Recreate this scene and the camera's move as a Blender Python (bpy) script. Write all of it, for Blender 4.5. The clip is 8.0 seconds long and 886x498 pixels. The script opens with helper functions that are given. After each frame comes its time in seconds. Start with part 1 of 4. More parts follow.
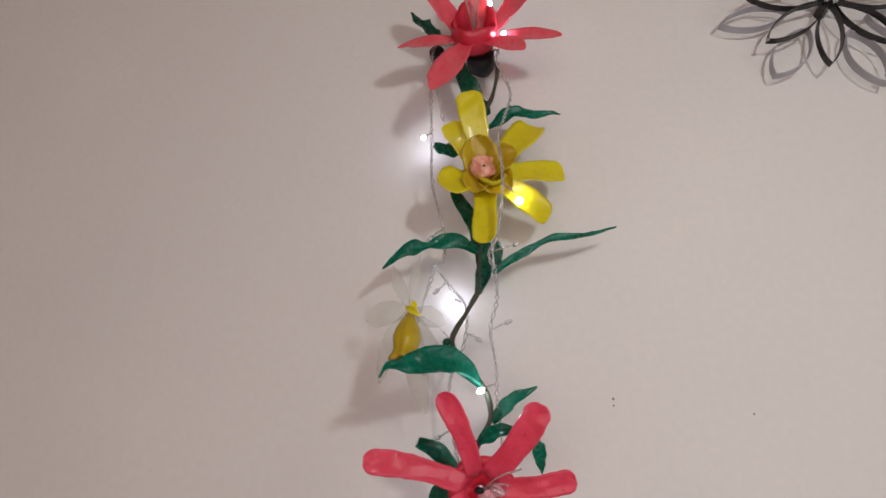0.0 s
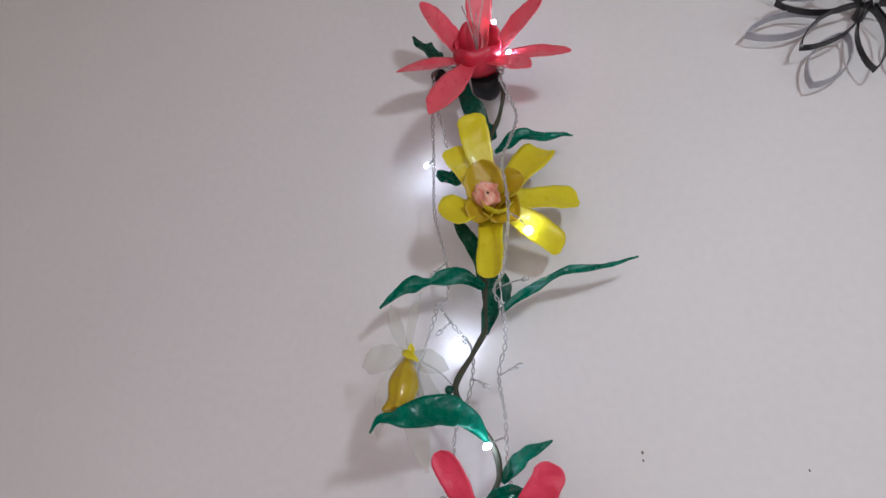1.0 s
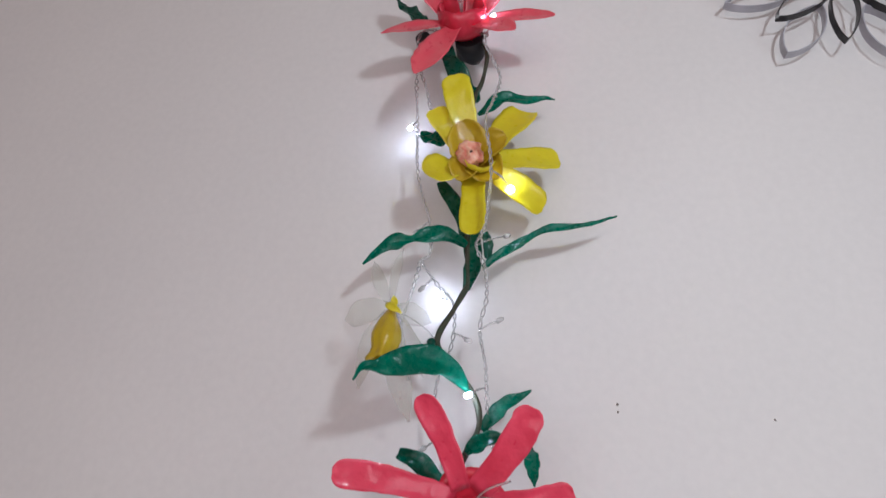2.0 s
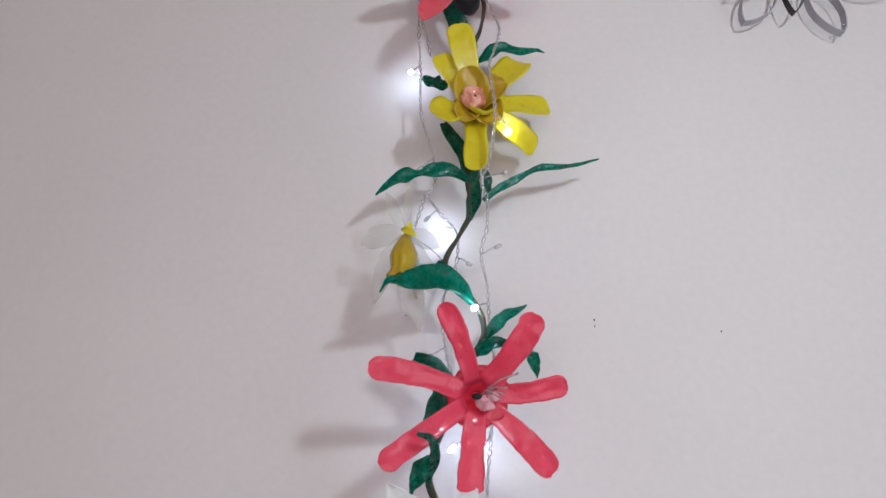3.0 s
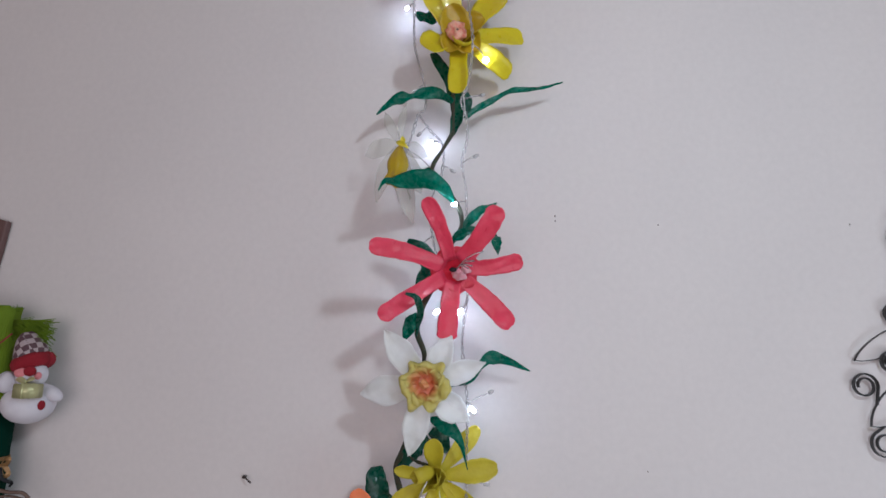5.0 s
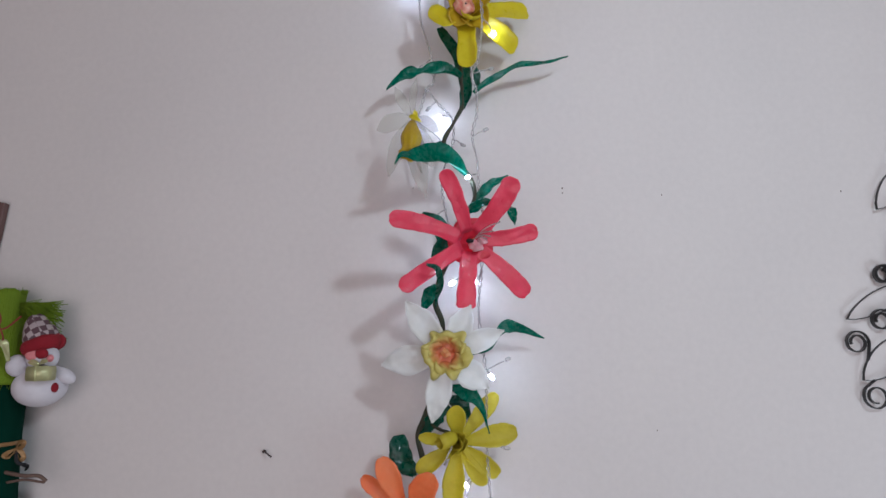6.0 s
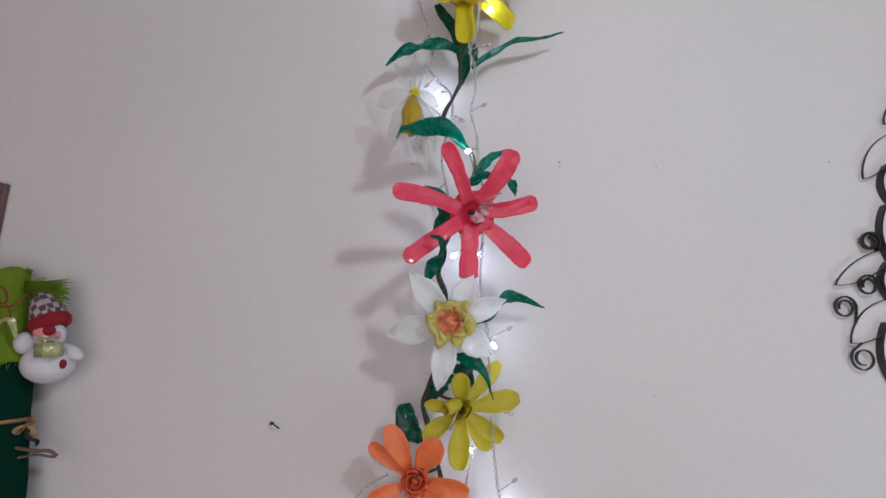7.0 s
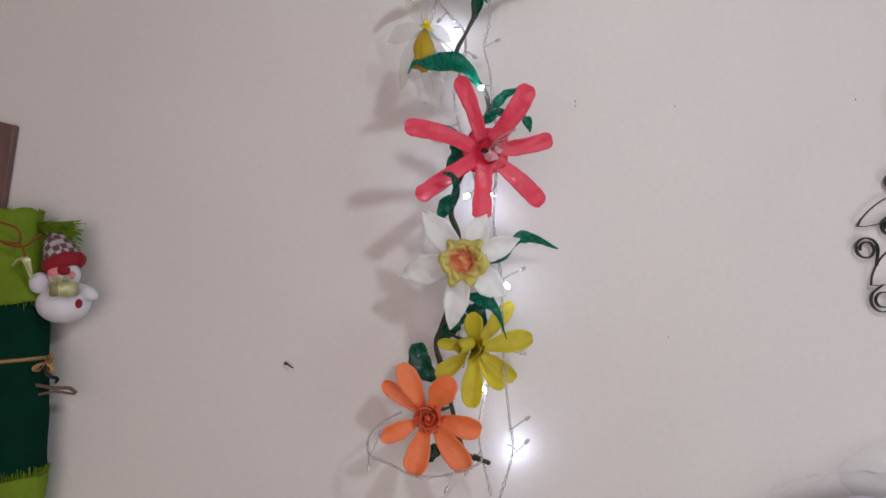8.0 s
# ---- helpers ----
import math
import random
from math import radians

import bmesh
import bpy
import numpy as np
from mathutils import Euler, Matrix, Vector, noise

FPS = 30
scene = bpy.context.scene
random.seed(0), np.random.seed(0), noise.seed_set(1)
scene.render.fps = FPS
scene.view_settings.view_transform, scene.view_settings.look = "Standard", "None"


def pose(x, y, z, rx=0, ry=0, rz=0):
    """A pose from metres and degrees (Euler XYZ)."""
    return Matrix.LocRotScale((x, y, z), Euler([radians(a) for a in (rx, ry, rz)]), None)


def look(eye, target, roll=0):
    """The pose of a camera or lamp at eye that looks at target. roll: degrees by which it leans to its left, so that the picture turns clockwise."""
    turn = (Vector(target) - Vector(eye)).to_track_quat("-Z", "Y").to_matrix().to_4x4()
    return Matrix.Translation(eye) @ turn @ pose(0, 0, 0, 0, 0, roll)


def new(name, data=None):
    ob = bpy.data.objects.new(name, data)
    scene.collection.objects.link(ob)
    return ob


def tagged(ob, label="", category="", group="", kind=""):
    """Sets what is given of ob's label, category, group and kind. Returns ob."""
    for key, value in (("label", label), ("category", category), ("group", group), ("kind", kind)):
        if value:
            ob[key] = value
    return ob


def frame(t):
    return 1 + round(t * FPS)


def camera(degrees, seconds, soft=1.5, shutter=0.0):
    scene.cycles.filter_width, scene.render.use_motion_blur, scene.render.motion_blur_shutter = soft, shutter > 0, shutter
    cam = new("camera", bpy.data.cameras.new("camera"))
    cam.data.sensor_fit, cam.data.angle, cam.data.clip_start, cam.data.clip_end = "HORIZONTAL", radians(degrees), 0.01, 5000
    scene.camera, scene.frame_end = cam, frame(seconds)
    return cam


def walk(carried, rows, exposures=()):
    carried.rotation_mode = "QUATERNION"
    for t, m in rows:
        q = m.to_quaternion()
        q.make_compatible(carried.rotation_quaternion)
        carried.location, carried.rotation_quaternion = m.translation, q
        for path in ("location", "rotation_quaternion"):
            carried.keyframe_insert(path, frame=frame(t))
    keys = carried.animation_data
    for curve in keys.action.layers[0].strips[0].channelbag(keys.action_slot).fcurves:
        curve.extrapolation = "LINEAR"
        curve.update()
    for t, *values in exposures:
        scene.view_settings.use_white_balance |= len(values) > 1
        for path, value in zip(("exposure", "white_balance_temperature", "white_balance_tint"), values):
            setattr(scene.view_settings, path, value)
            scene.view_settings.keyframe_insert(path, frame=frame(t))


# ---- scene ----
cam = camera(74.3, 8.0, shutter=0.4)
PATH = [
    (0, (0.039, -0.607, 1.215), (-0.185, 1.252, 1.918), 1.5),
    (0.5, (0.066, -0.586, 1.224), (-0.174, 1.254, 1.971), 1.4),
    (1, (0.062, -0.555, 1.237), (-0.272, 1.245, 2.042), 1.5),
    (1.5, (0.062, -0.536, 1.217), (-0.272, 1.274, 1.999), 2.0),
    (1.7, (0.064, -0.539, 1.212), (-0.245, 1.269, 2.01), 1.8),
    (2.8, (0.007, -0.599, 1.178), (-0.085, 1.299, 1.8), 0.4),
    (3, (-0.005, -0.609, 1.161), (-0.051, 1.289, 1.79), 0.1),
    (3.5, (-0.017, -0.641, 1.149), (-0.054, 1.258, 1.775), -0.0),
    (4, (0.01, -0.677, 1.13), (-0.004, 1.249, 1.668), 0.3),
    (4.5, (0.041, -0.711, 1.107), (-0.089, 1.23, 1.57), 0.5),
    (4.7, (0.047, -0.729, 1.102), (-0.102, 1.223, 1.513), 0.6),
    (5.8, (0.007, -0.752, 1.074), (-0.035, 1.214, 1.438), -0.4),
    (6, (-0.009, -0.754, 1.077), (-0.04, 1.217, 1.413), -1.2),
    (6.5, (-0.015, -0.765, 1.06), (-0.014, 1.207, 1.392), -2.3),
    (7, (-0.026, -0.765, 1.054), (-0.018, 1.212, 1.356), -2.2),
    (7.5, (-0.031, -0.758, 1.043), (-0.062, 1.227, 1.286), -2.0),
    (8, (-0.03, -0.753, 1.028), (-0.062, 1.239, 1.205), -2.1),
]
# the white lamps blink: the camera cools its picture while they are lit
MOODS = [(0, 0.0, 6450, 9), (0.15, 0.0, 6450, 9), (0.3, 0.08, 5730, 7), (1.2, 0.06, 5700, 7), (1.35, 0.06, 5700, 7), (1.45, -0.05, 6380, 9), (1.55, -0.05, 6380, 9), (1.7, 0.2, 5700, 7),
         (2.6, 0.24, 5700, 7), (2.75, 0.24, 6300, 8), (2.85, 0.24, 6300, 8), (3.0, 0.24, 5680, 7), (4.0, 0.05, 5670, 7), (4.7, 0.05, 5570, 8), (5.8, 0.02, 5540, 7), (6.4, 0.0, 5600, 7),
         (6.5, -0.10, 6080, 8), (6.85, -0.08, 6080, 8), (6.95, 0.0, 5650, 7), (7.65, 0.05, 5570, 8), (7.75, 0.06, 5980, 8), (8.0, 0.07, 6000, 9)]
walk(cam, [(t, look(eye, target, roll)) for t, eye, target, roll in PATH], MOODS)

# ---- world and lamps ----
world = bpy.data.worlds.new("world")
scene.world = world
world.use_nodes = True
world.node_tree.nodes["Background"].inputs[0].default_value = (0.9, 0.92, 1.0, 1)
world.node_tree.nodes["Background"].inputs[1].default_value = 0.05


def lamp(name, eye, target, size, watts, colour):
    data = bpy.data.lights.new(name, "AREA")
    data.shape, data.size, data.energy, data.color = "DISK", size, watts, colour
    ob = new(name, data)
    ob.matrix_world = look(eye, target)
    return ob


# a bare room lamp up on one side, a broad warm light behind the camera, a pale one low on the other side
lamp("room_lamp", (0.52, -1.02, 1.60), (0.0, 0.0, 1.25), 0.10, 3.7, (0.97, 1.0, 0.99))
lamp("back_light", (-0.2, -2.4, 0.95), (-0.1, 0.0, 1.1), 2.0, 18.5, (1.0, 0.81, 0.755))
lamp("low_light", (1.0, -0.85, 0.48), (0.5, 0.0, 0.78), 0.7, 3.4, (0.97, 1.0, 1.0))


# ---- materials ----
def material(name, colour, rough=0.5, metal=0.0, second=None, scale=60.0, bump=0.0, bump_scale=200.0,
             translucent=0.0, glass=0.0, coat=0.0, gloss=0.5, emit=0.0, spread=0.15, clear=0.0, rough_spread=0.0, stretch=(1, 1, 1)):
    """Principled surface with two scales of colour variation, fine relief and optional light passing through."""
    m = bpy.data.materials.new(name)
    m.use_nodes = True
    nt = m.node_tree
    n, ln = nt.nodes, nt.links
    b, out = n["Principled BSDF"], n["Material Output"]
    co = n.new("ShaderNodeTexCoord")
    mp = n.new("ShaderNodeMapping")
    mp.inputs["Scale"].default_value = stretch
    ln.new(co.outputs["Object"], mp.inputs["Vector"])
    big, fine = n.new("ShaderNodeTexNoise"), n.new("ShaderNodeTexNoise")
    big.inputs["Scale"].default_value, big.inputs["Detail"].default_value = scale, 4
    fine.inputs["Scale"].default_value, fine.inputs["Detail"].default_value = bump_scale, 3
    ln.new(mp.outputs[0], big.inputs["Vector"])
    ln.new(mp.outputs[0], fine.inputs["Vector"])
    ramp = n.new("ShaderNodeMapRange")
    ramp.inputs["From Min"].default_value, ramp.inputs["From Max"].default_value = 0.32, 0.68
    ln.new(big.outputs["Fac"], ramp.inputs["Value"])
    mix = n.new("ShaderNodeMix")
    mix.data_type = "RGBA"
    mix.inputs["A"].default_value = (*colour, 1)
    mix.inputs["B"].default_value = (*(second or tuple(c * (1 - spread) for c in colour)), 1)
    ln.new(ramp.outputs[0], mix.inputs["Factor"])
    mul = n.new("ShaderNodeMix")
    mul.data_type, mul.blend_type = "RGBA", "MULTIPLY"
    mul.inputs["Factor"].default_value = 0.10
    ln.new(mix.outputs["Result"], mul.inputs["A"])
    ln.new(fine.outputs["Fac"], mul.inputs["B"])
    ln.new(mul.outputs["Result"], b.inputs["Base Color"])
    b.inputs["Roughness"].default_value, b.inputs["Metallic"].default_value = rough, metal
    if rough_spread:
        rr = n.new("ShaderNodeMapRange")
        rr.inputs["From Min"].default_value, rr.inputs["From Max"].default_value = 0.3, 0.7
        rr.inputs["To Min"].default_value, rr.inputs["To Max"].default_value = max(0.05, rough - rough_spread), rough + rough_spread
        ln.new(fine.outputs["Fac"], rr.inputs["Value"])
        ln.new(rr.outputs[0], b.inputs["Roughness"])
    b.inputs["Transmission Weight"].default_value = glass
    b.inputs["Coat Weight"].default_value = coat
    b.inputs["Specular IOR Level"].default_value = gloss
    b.inputs["Coat Roughness"].default_value = 0.08
    if bump:
        bp = n.new("ShaderNodeBump")
        bp.inputs["Strength"].default_value, bp.inputs["Distance"].default_value = bump, 0.002
        ln.new(fine.outputs["Fac"], bp.inputs["Height"])
        ln.new(bp.outputs[0], b.inputs["Normal"])
        ln.new(bp.outputs[0], b.inputs["Coat Normal"])
    if emit:
        b.inputs["Emission Color"].default_value = (*colour, 1)
        b.inputs["Emission Strength"].default_value = emit
    if translucent:
        tr, ms = n.new("ShaderNodeBsdfTranslucent"), n.new("ShaderNodeMixShader")
        ln.new(mul.outputs["Result"], tr.inputs["Color"])
        ms.inputs["Fac"].default_value = translucent
        ln.new(b.outputs[0], ms.inputs[1])
        ln.new(tr.outputs[0], ms.inputs[2])
        ln.new(ms.outputs[0], out.inputs["Surface"])
    if clear:
        last = out.inputs["Surface"].links[0].from_socket
        tp, mt = n.new("ShaderNodeBsdfTransparent"), n.new("ShaderNodeMixShader")
        mt.inputs["Fac"].default_value = clear
        ln.new(last, mt.inputs[1])
        ln.new(tp.outputs[0], mt.inputs[2])
        ln.new(mt.outputs[0], out.inputs["Surface"])
    return m


WALL = material("painted_plaster", (0.73, 0.685, 0.66), 0.62, second=(0.69, 0.65, 0.63), scale=3.0, bump=0.009, bump_scale=120)
ROOM = material("room_paint", (0.72, 0.68, 0.64), 0.8, scale=2.0)
FLOOR = material("floor_tile", (0.45, 0.40, 0.36), 0.4, scale=4.0)
PINK = material("pink_painted_plastic", (0.90, 0.066, 0.140), 0.42, second=(0.83, 0.050, 0.108), scale=45, bump=0.42, bump_scale=150, translucent=0.26, coat=0.5, rough_spread=0.15)
CORAL = material("coral_painted_plastic", (0.90, 0.085, 0.14), 0.34, second=(0.90, 0.14, 0.18), scale=60, bump=0.30, bump_scale=150, translucent=0.32, coat=0.9, rough_spread=0.1, stretch=(1, 1, 0.6))
CORE = material("deep_pink_plastic", (0.82, 0.035, 0.085), 0.34, second=(0.74, 0.028, 0.065), scale=80, bump=0.4, bump_scale=140, translucent=0.36, coat=0.5)
YELLOW = material("yellow_painted_plastic", (0.84, 0.74, 0.010), 0.36, second=(0.80, 0.66, 0.008), scale=50, bump=0.40, bump_scale=130, translucent=0.28, coat=0.8, rough_spread=0.1)
OCHRE = material("ochre_plastic", (0.70, 0.51, 0.016), 0.26, second=(0.64, 0.43, 0.012), scale=60, bump=0.5, bump_scale=140, translucent=0.34, coat=0.9)
OLIVE = material("olive_yellow_fabric_plastic", (0.71, 0.62, 0.035), 0.5, second=(0.62, 0.52, 0.022), scale=40, bump=0.25, bump_scale=300, translucent=0.3)
ORANGE = material("orange_painted_plastic", (0.95, 0.215, 0.060), 0.5, second=(0.95, 0.28, 0.09), scale=45, bump=0.25, bump_scale=200, translucent=0.24, coat=0.25)
RUST = material("deep_orange_plastic", (0.93, 0.16, 0.065), 0.34, second=(0.92, 0.25, 0.10), scale=70, bump=0.5, bump_scale=160, translucent=0.35, coat=0.8)
WHITE = material("milky_white_plastic", (0.93, 0.94, 0.93), 0.34, second=(0.90, 0.90, 0.86), scale=50, bump=0.35, bump_scale=120, translucent=0.36, coat=0.7, clear=0.06)
MILK = material("thin_milky_plastic", (0.72, 0.71, 0.61), 0.35, second=(0.66, 0.66, 0.55), scale=50, bump=0.3, bump_scale=150, translucent=0.4, coat=0.4, clear=0.76)
SALMON = material("salmon_centre", (0.88, 0.30, 0.12), 0.32, second=(0.88, 0.46, 0.16), scale=130, bump=0.6, bump_scale=200, translucent=0.3, coat=0.8)
ROSE = material("pale_rose_plastic", (0.88, 0.34, 0.42), 0.25, second=(0.90, 0.58, 0.62), scale=200, bump=0.4, bump_scale=300, translucent=0.2, coat=0.6)
SPECKLE = material("pink_speckled_centre", (0.76, 0.20, 0.14), 0.22, second=(0.82, 0.50, 0.34), scale=170, bump=0.8, bump_scale=240, coat=0.9)
GREEN = material("green_foil_plastic", (0.001, 0.168, 0.098), 0.28, second=(0.001, 0.105, 0.062), scale=60, bump=0.55, bump_scale=190, translucent=0.16, gloss=0.34, rough_spread=0.10)
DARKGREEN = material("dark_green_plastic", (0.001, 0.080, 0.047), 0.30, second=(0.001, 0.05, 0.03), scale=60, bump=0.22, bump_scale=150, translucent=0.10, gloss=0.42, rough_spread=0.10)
STEM = material("brown_wrapped_stem", (0.05, 0.038, 0.022), 0.7, second=(0.03, 0.05, 0.025), scale=150, bump=0.6, bump_scale=500)
BLACK = material("black_plastic", (0.008, 0.008, 0.010), 0.55, scale=80, bump=0.1, coat=0.03, gloss=0.3)
WIRE = material("clear_wire", (0.86, 0.85, 0.85), 0.12, scale=200, glass=0.74, bump=0.4, bump_scale=500, coat=0.6)
BULB = material("clear_bulb", (0.9, 0.9, 0.9), 0.1, glass=0.7, scale=100)
GLOW = material("lit_bulb", (0.80, 0.86, 1.0), 0.3, emit=95.0)
INK = material("black_card", (0.014, 0.013, 0.014), 0.42, scale=50, bump=0.15, bump_scale=300, coat=0.12)
# light reflecting off the outer card strips is put into this grey
GLARE_INK = material("glare_grey_card", (0.46, 0.44, 0.48), 0.38, second=(0.36, 0.35, 0.38), scale=40, bump=0.1, bump_scale=250)
FELT = material("dark_green_felt", (0.0025, 0.031, 0.019), 0.9, second=(0.002, 0.023, 0.014), scale=30, bump=0.5, bump_scale=900, gloss=0.08)
LIME = material("lime_burlap", (0.185, 0.285, 0.018), 0.80, second=(0.14, 0.215, 0.014), scale=50, bump=0.8, bump_scale=700, stretch=(1, 1, 0.25), gloss=0.15)
WOOD = material("dark_wood", (0.17, 0.095, 0.085), 0.5, second=(0.11, 0.06, 0.055), scale=25, bump=0.3, bump_scale=90, stretch=(3, 3, 0.25))
TWIG = material("brown_twig", (0.16, 0.10, 0.075), 0.6, scale=150, bump=0.5, bump_scale=500)
RIBBON = material("gold_ribbon", (0.36, 0.21, 0.085), 0.4, metal=0.4, scale=100, bump=0.4, bump_scale=400)
CORD = material("red_cord", (0.22, 0.035, 0.012), 0.6, scale=200, bump=0.5, bump_scale=600)
PLUSH = material("white_plush", (0.74, 0.72, 0.76), 0.95, second=(0.66, 0.64, 0.69), scale=60, bump=0.3, bump_scale=900)
REDFELT = material("red_felt", (0.30, 0.008, 0.020), 0.9, scale=80, bump=0.7, bump_scale=800)
BLUSH = material("pink_felt", (0.80, 0.28, 0.30), 0.9, scale=80, bump=0.4, bump_scale=800)
GIFT = material("pale_gold_satin", (0.55, 0.55, 0.28), 0.3, metal=0.3, scale=80, bump=0.2, bump_scale=300)
FILM = material("clear_plastic_film", (0.90, 0.89, 0.92), 0.06, glass=0.0, scale=30, bump=1.0, bump_scale=70, coat=1.0, clear=0.90)
LILAC = material("lilac_paper", (0.70, 0.66, 0.74), 0.4, second=(0.55, 0.50, 0.60), scale=25, bump=0.5, bump_scale=120, coat=0.6)
NAIL = material("dark_nail", (0.08, 0.06, 0.055), 0.45, metal=0.7, scale=300)
MARK = material("wall_mark", (0.22, 0.18, 0.16), 0.8, scale=300)

def crown_material(at):
    """Crumpled plastic painted salmon in the middle and gold towards the rim."""
    m = material("salmon_and_gold_plastic", (0.88, 0.26, 0.10), 0.34, second=(0.84, 0.76, 0.22), bump=0.7, bump_scale=150, translucent=0.42, coat=0.8)
    n, ln = m.node_tree.nodes, m.node_tree.links
    co, dist, cloud, add, ramp = n.new("ShaderNodeTexCoord"), n.new("ShaderNodeVectorMath"), n.new("ShaderNodeTexNoise"), n.new("ShaderNodeMath"), n.new("ShaderNodeMapRange")
    dist.operation, add.operation = "DISTANCE", "MULTIPLY_ADD"
    dist.inputs[1].default_value = at
    cloud.inputs["Scale"].default_value = 70
    add.inputs[1].default_value = 0.016
    ln.new(co.outputs["Object"], dist.inputs[0])
    ln.new(co.outputs["Object"], cloud.inputs["Vector"])
    ln.new(cloud.outputs["Fac"], add.inputs[0])
    ln.new(dist.outputs["Value"], add.inputs[2])
    ramp.inputs["From Min"].default_value, ramp.inputs["From Max"].default_value = 0.017, 0.029
    ln.new(add.outputs[0], ramp.inputs["Value"])
    for mix in [k for k in n if k.bl_idname == "ShaderNodeMix" and k.blend_type == "MIX"]:
        ln.new(ramp.outputs[0], mix.inputs["Factor"])
    return m


CHECK = bpy.data.materials.new("checked_fabric")
CHECK.use_nodes = True
_n, _l = CHECK.node_tree.nodes, CHECK.node_tree.links
_c, _t, _m = _n.new("ShaderNodeTexChecker"), _n.new("ShaderNodeTexCoord"), _n.new("ShaderNodeMapping")
_m.inputs["Rotation"].default_value = (0.2, 0.75, 0.1)
_c.inputs["Scale"].default_value = 135
_c.inputs["Color1"].default_value, _c.inputs["Color2"].default_value = (0.40, 0.33, 0.33, 1), (0.10, 0.055, 0.065, 1)
_l.new(_t.outputs["Object"], _m.inputs["Vector"])
_l.new(_m.outputs[0], _c.inputs["Vector"])
_l.new(_c.outputs["Color"], _n["Principled BSDF"].inputs["Base Color"])
_n["Principled BSDF"].inputs["Roughness"].default_value = 0.9

V = Vector
rng = random.Random(7)


# ---- mesh tools ----
def mesh_of(name, verts, faces, mats, smooth=True, slots=None):
    me = bpy.data.meshes.new(name)
    me.from_pydata([tuple(v) for v in verts], [], faces)
    for m in (mats if isinstance(mats, (list, tuple)) else [mats]):
        me.materials.append(m)
    if slots:
        me.polygons.foreach_set("material_index", slots)
    me.polygons.foreach_set("use_smooth", [smooth] * len(faces))
    bm = bmesh.new()
    bm.from_mesh(me)
    bmesh.ops.recalc_face_normals(bm, faces=bm.faces)
    bm.to_mesh(me)
    bm.free()
    return me


def part(name, geo, mat, parent, label="", smooth=True):
    ob = new(name, mesh_of(name, geo[0], geo[1], mat, smooth))
    ob.parent = parent
    if label:
        ob["label"] = label
    return ob


def empty(name, at, label, category, group="", kind=""):
    ob = new(name)
    ob.location = at
    ob.empty_display_size = 0.02
    return tagged(ob, label, category, group, kind)


def shift(geo, d):
    return [V(v) - V(d) for v in geo[0]], geo[1]


def join(*geos):
    vs, fs = [], []
    for v, f in geos:
        k = len(vs)
        vs += list(v)
        fs += [tuple(i + k for i in q) for q in f]
    return vs, fs


def spline(points, steps):
    """Catmull-Rom line through a few control points."""
    p = [V(q) for q in points]
    p = [2 * p[0] - p[1]] + p + [2 * p[-1] - p[-2]]
    out = []
    for i in range(1, len(p) - 2):
        for k in range(steps):
            t = k / steps
            a, b, c, d = p[i - 1], p[i], p[i + 1], p[i + 2]
            out.append(0.5 * (2 * b + (c - a) * t + (2 * a - 5 * b + 4 * c - d) * t * t + (3 * b - a - 3 * c + d) * t ** 3))
    return out + [p[-2]]


def frames(line):
    """Tangent, side and up along a line, carried without twist."""
    out, side = [], None
    for i, q in enumerate(line):
        t = (line[min(i + 1, len(line) - 1)] - line[max(i - 1, 0)]).normalized()
        if side is None:
            side = t.cross(V((0.3, 0.9, 0.2))).normalized()
        side = (side - t * side.dot(t)).normalized()
        out.append((q, t, side, t.cross(side)))
    return out


def tube(line, radius, sides=7):
    vs, fs = [], []
    fr = frames(line)
    for i, (q, t, s, u) in enumerate(fr):
        r = radius(i / (len(fr) - 1)) if callable(radius) else radius
        for k in range(sides):
            a = 2 * math.pi * k / sides
            vs.append(q + (s * math.cos(a) + u * math.sin(a)) * r)
    for i in range(len(fr) - 1):
        for k in range(sides):
            a, b = i * sides + k, i * sides + (k + 1) % sides
            fs.append((a, b, b + sides, a + sides))
    fs.append(tuple(range(sides))[::-1])
    fs.append(tuple(range((len(fr) - 1) * sides, len(fr) * sides)))
    return vs, fs


def twisted(points, steps=14, pitch=0.017, gap=0.00115, radius=0.0008):
    """Two thin strands wound round each other."""
    line = spline(points, steps)
    dense = []
    for a, b in zip(line, line[1:]):
        n = max(1, int((b - a).length / 0.0018))
        dense += [a.lerp(b, k / n) for k in range(n)]
    fr, run, strands = frames(dense), 0.0, ([], [])
    for i, (q, t, s, u) in enumerate(fr):
        if i:
            run += (q - fr[i - 1][0]).length
        a = 2 * math.pi * run / pitch + 2.2 * noise.noise(V((run * 30, 0.5, line[0].x * 9)))
        g = gap * (1 + 1.1 * noise.noise(V((run * 55, 4.1, line[0].x * 9))))
        d = (s * math.cos(a) + u * math.sin(a)) * g
        strands[0].append(q + d)
        strands[1].append(q - d)
    return join(tube(strands[0], radius, 5), tube(strands[1], radius, 5))


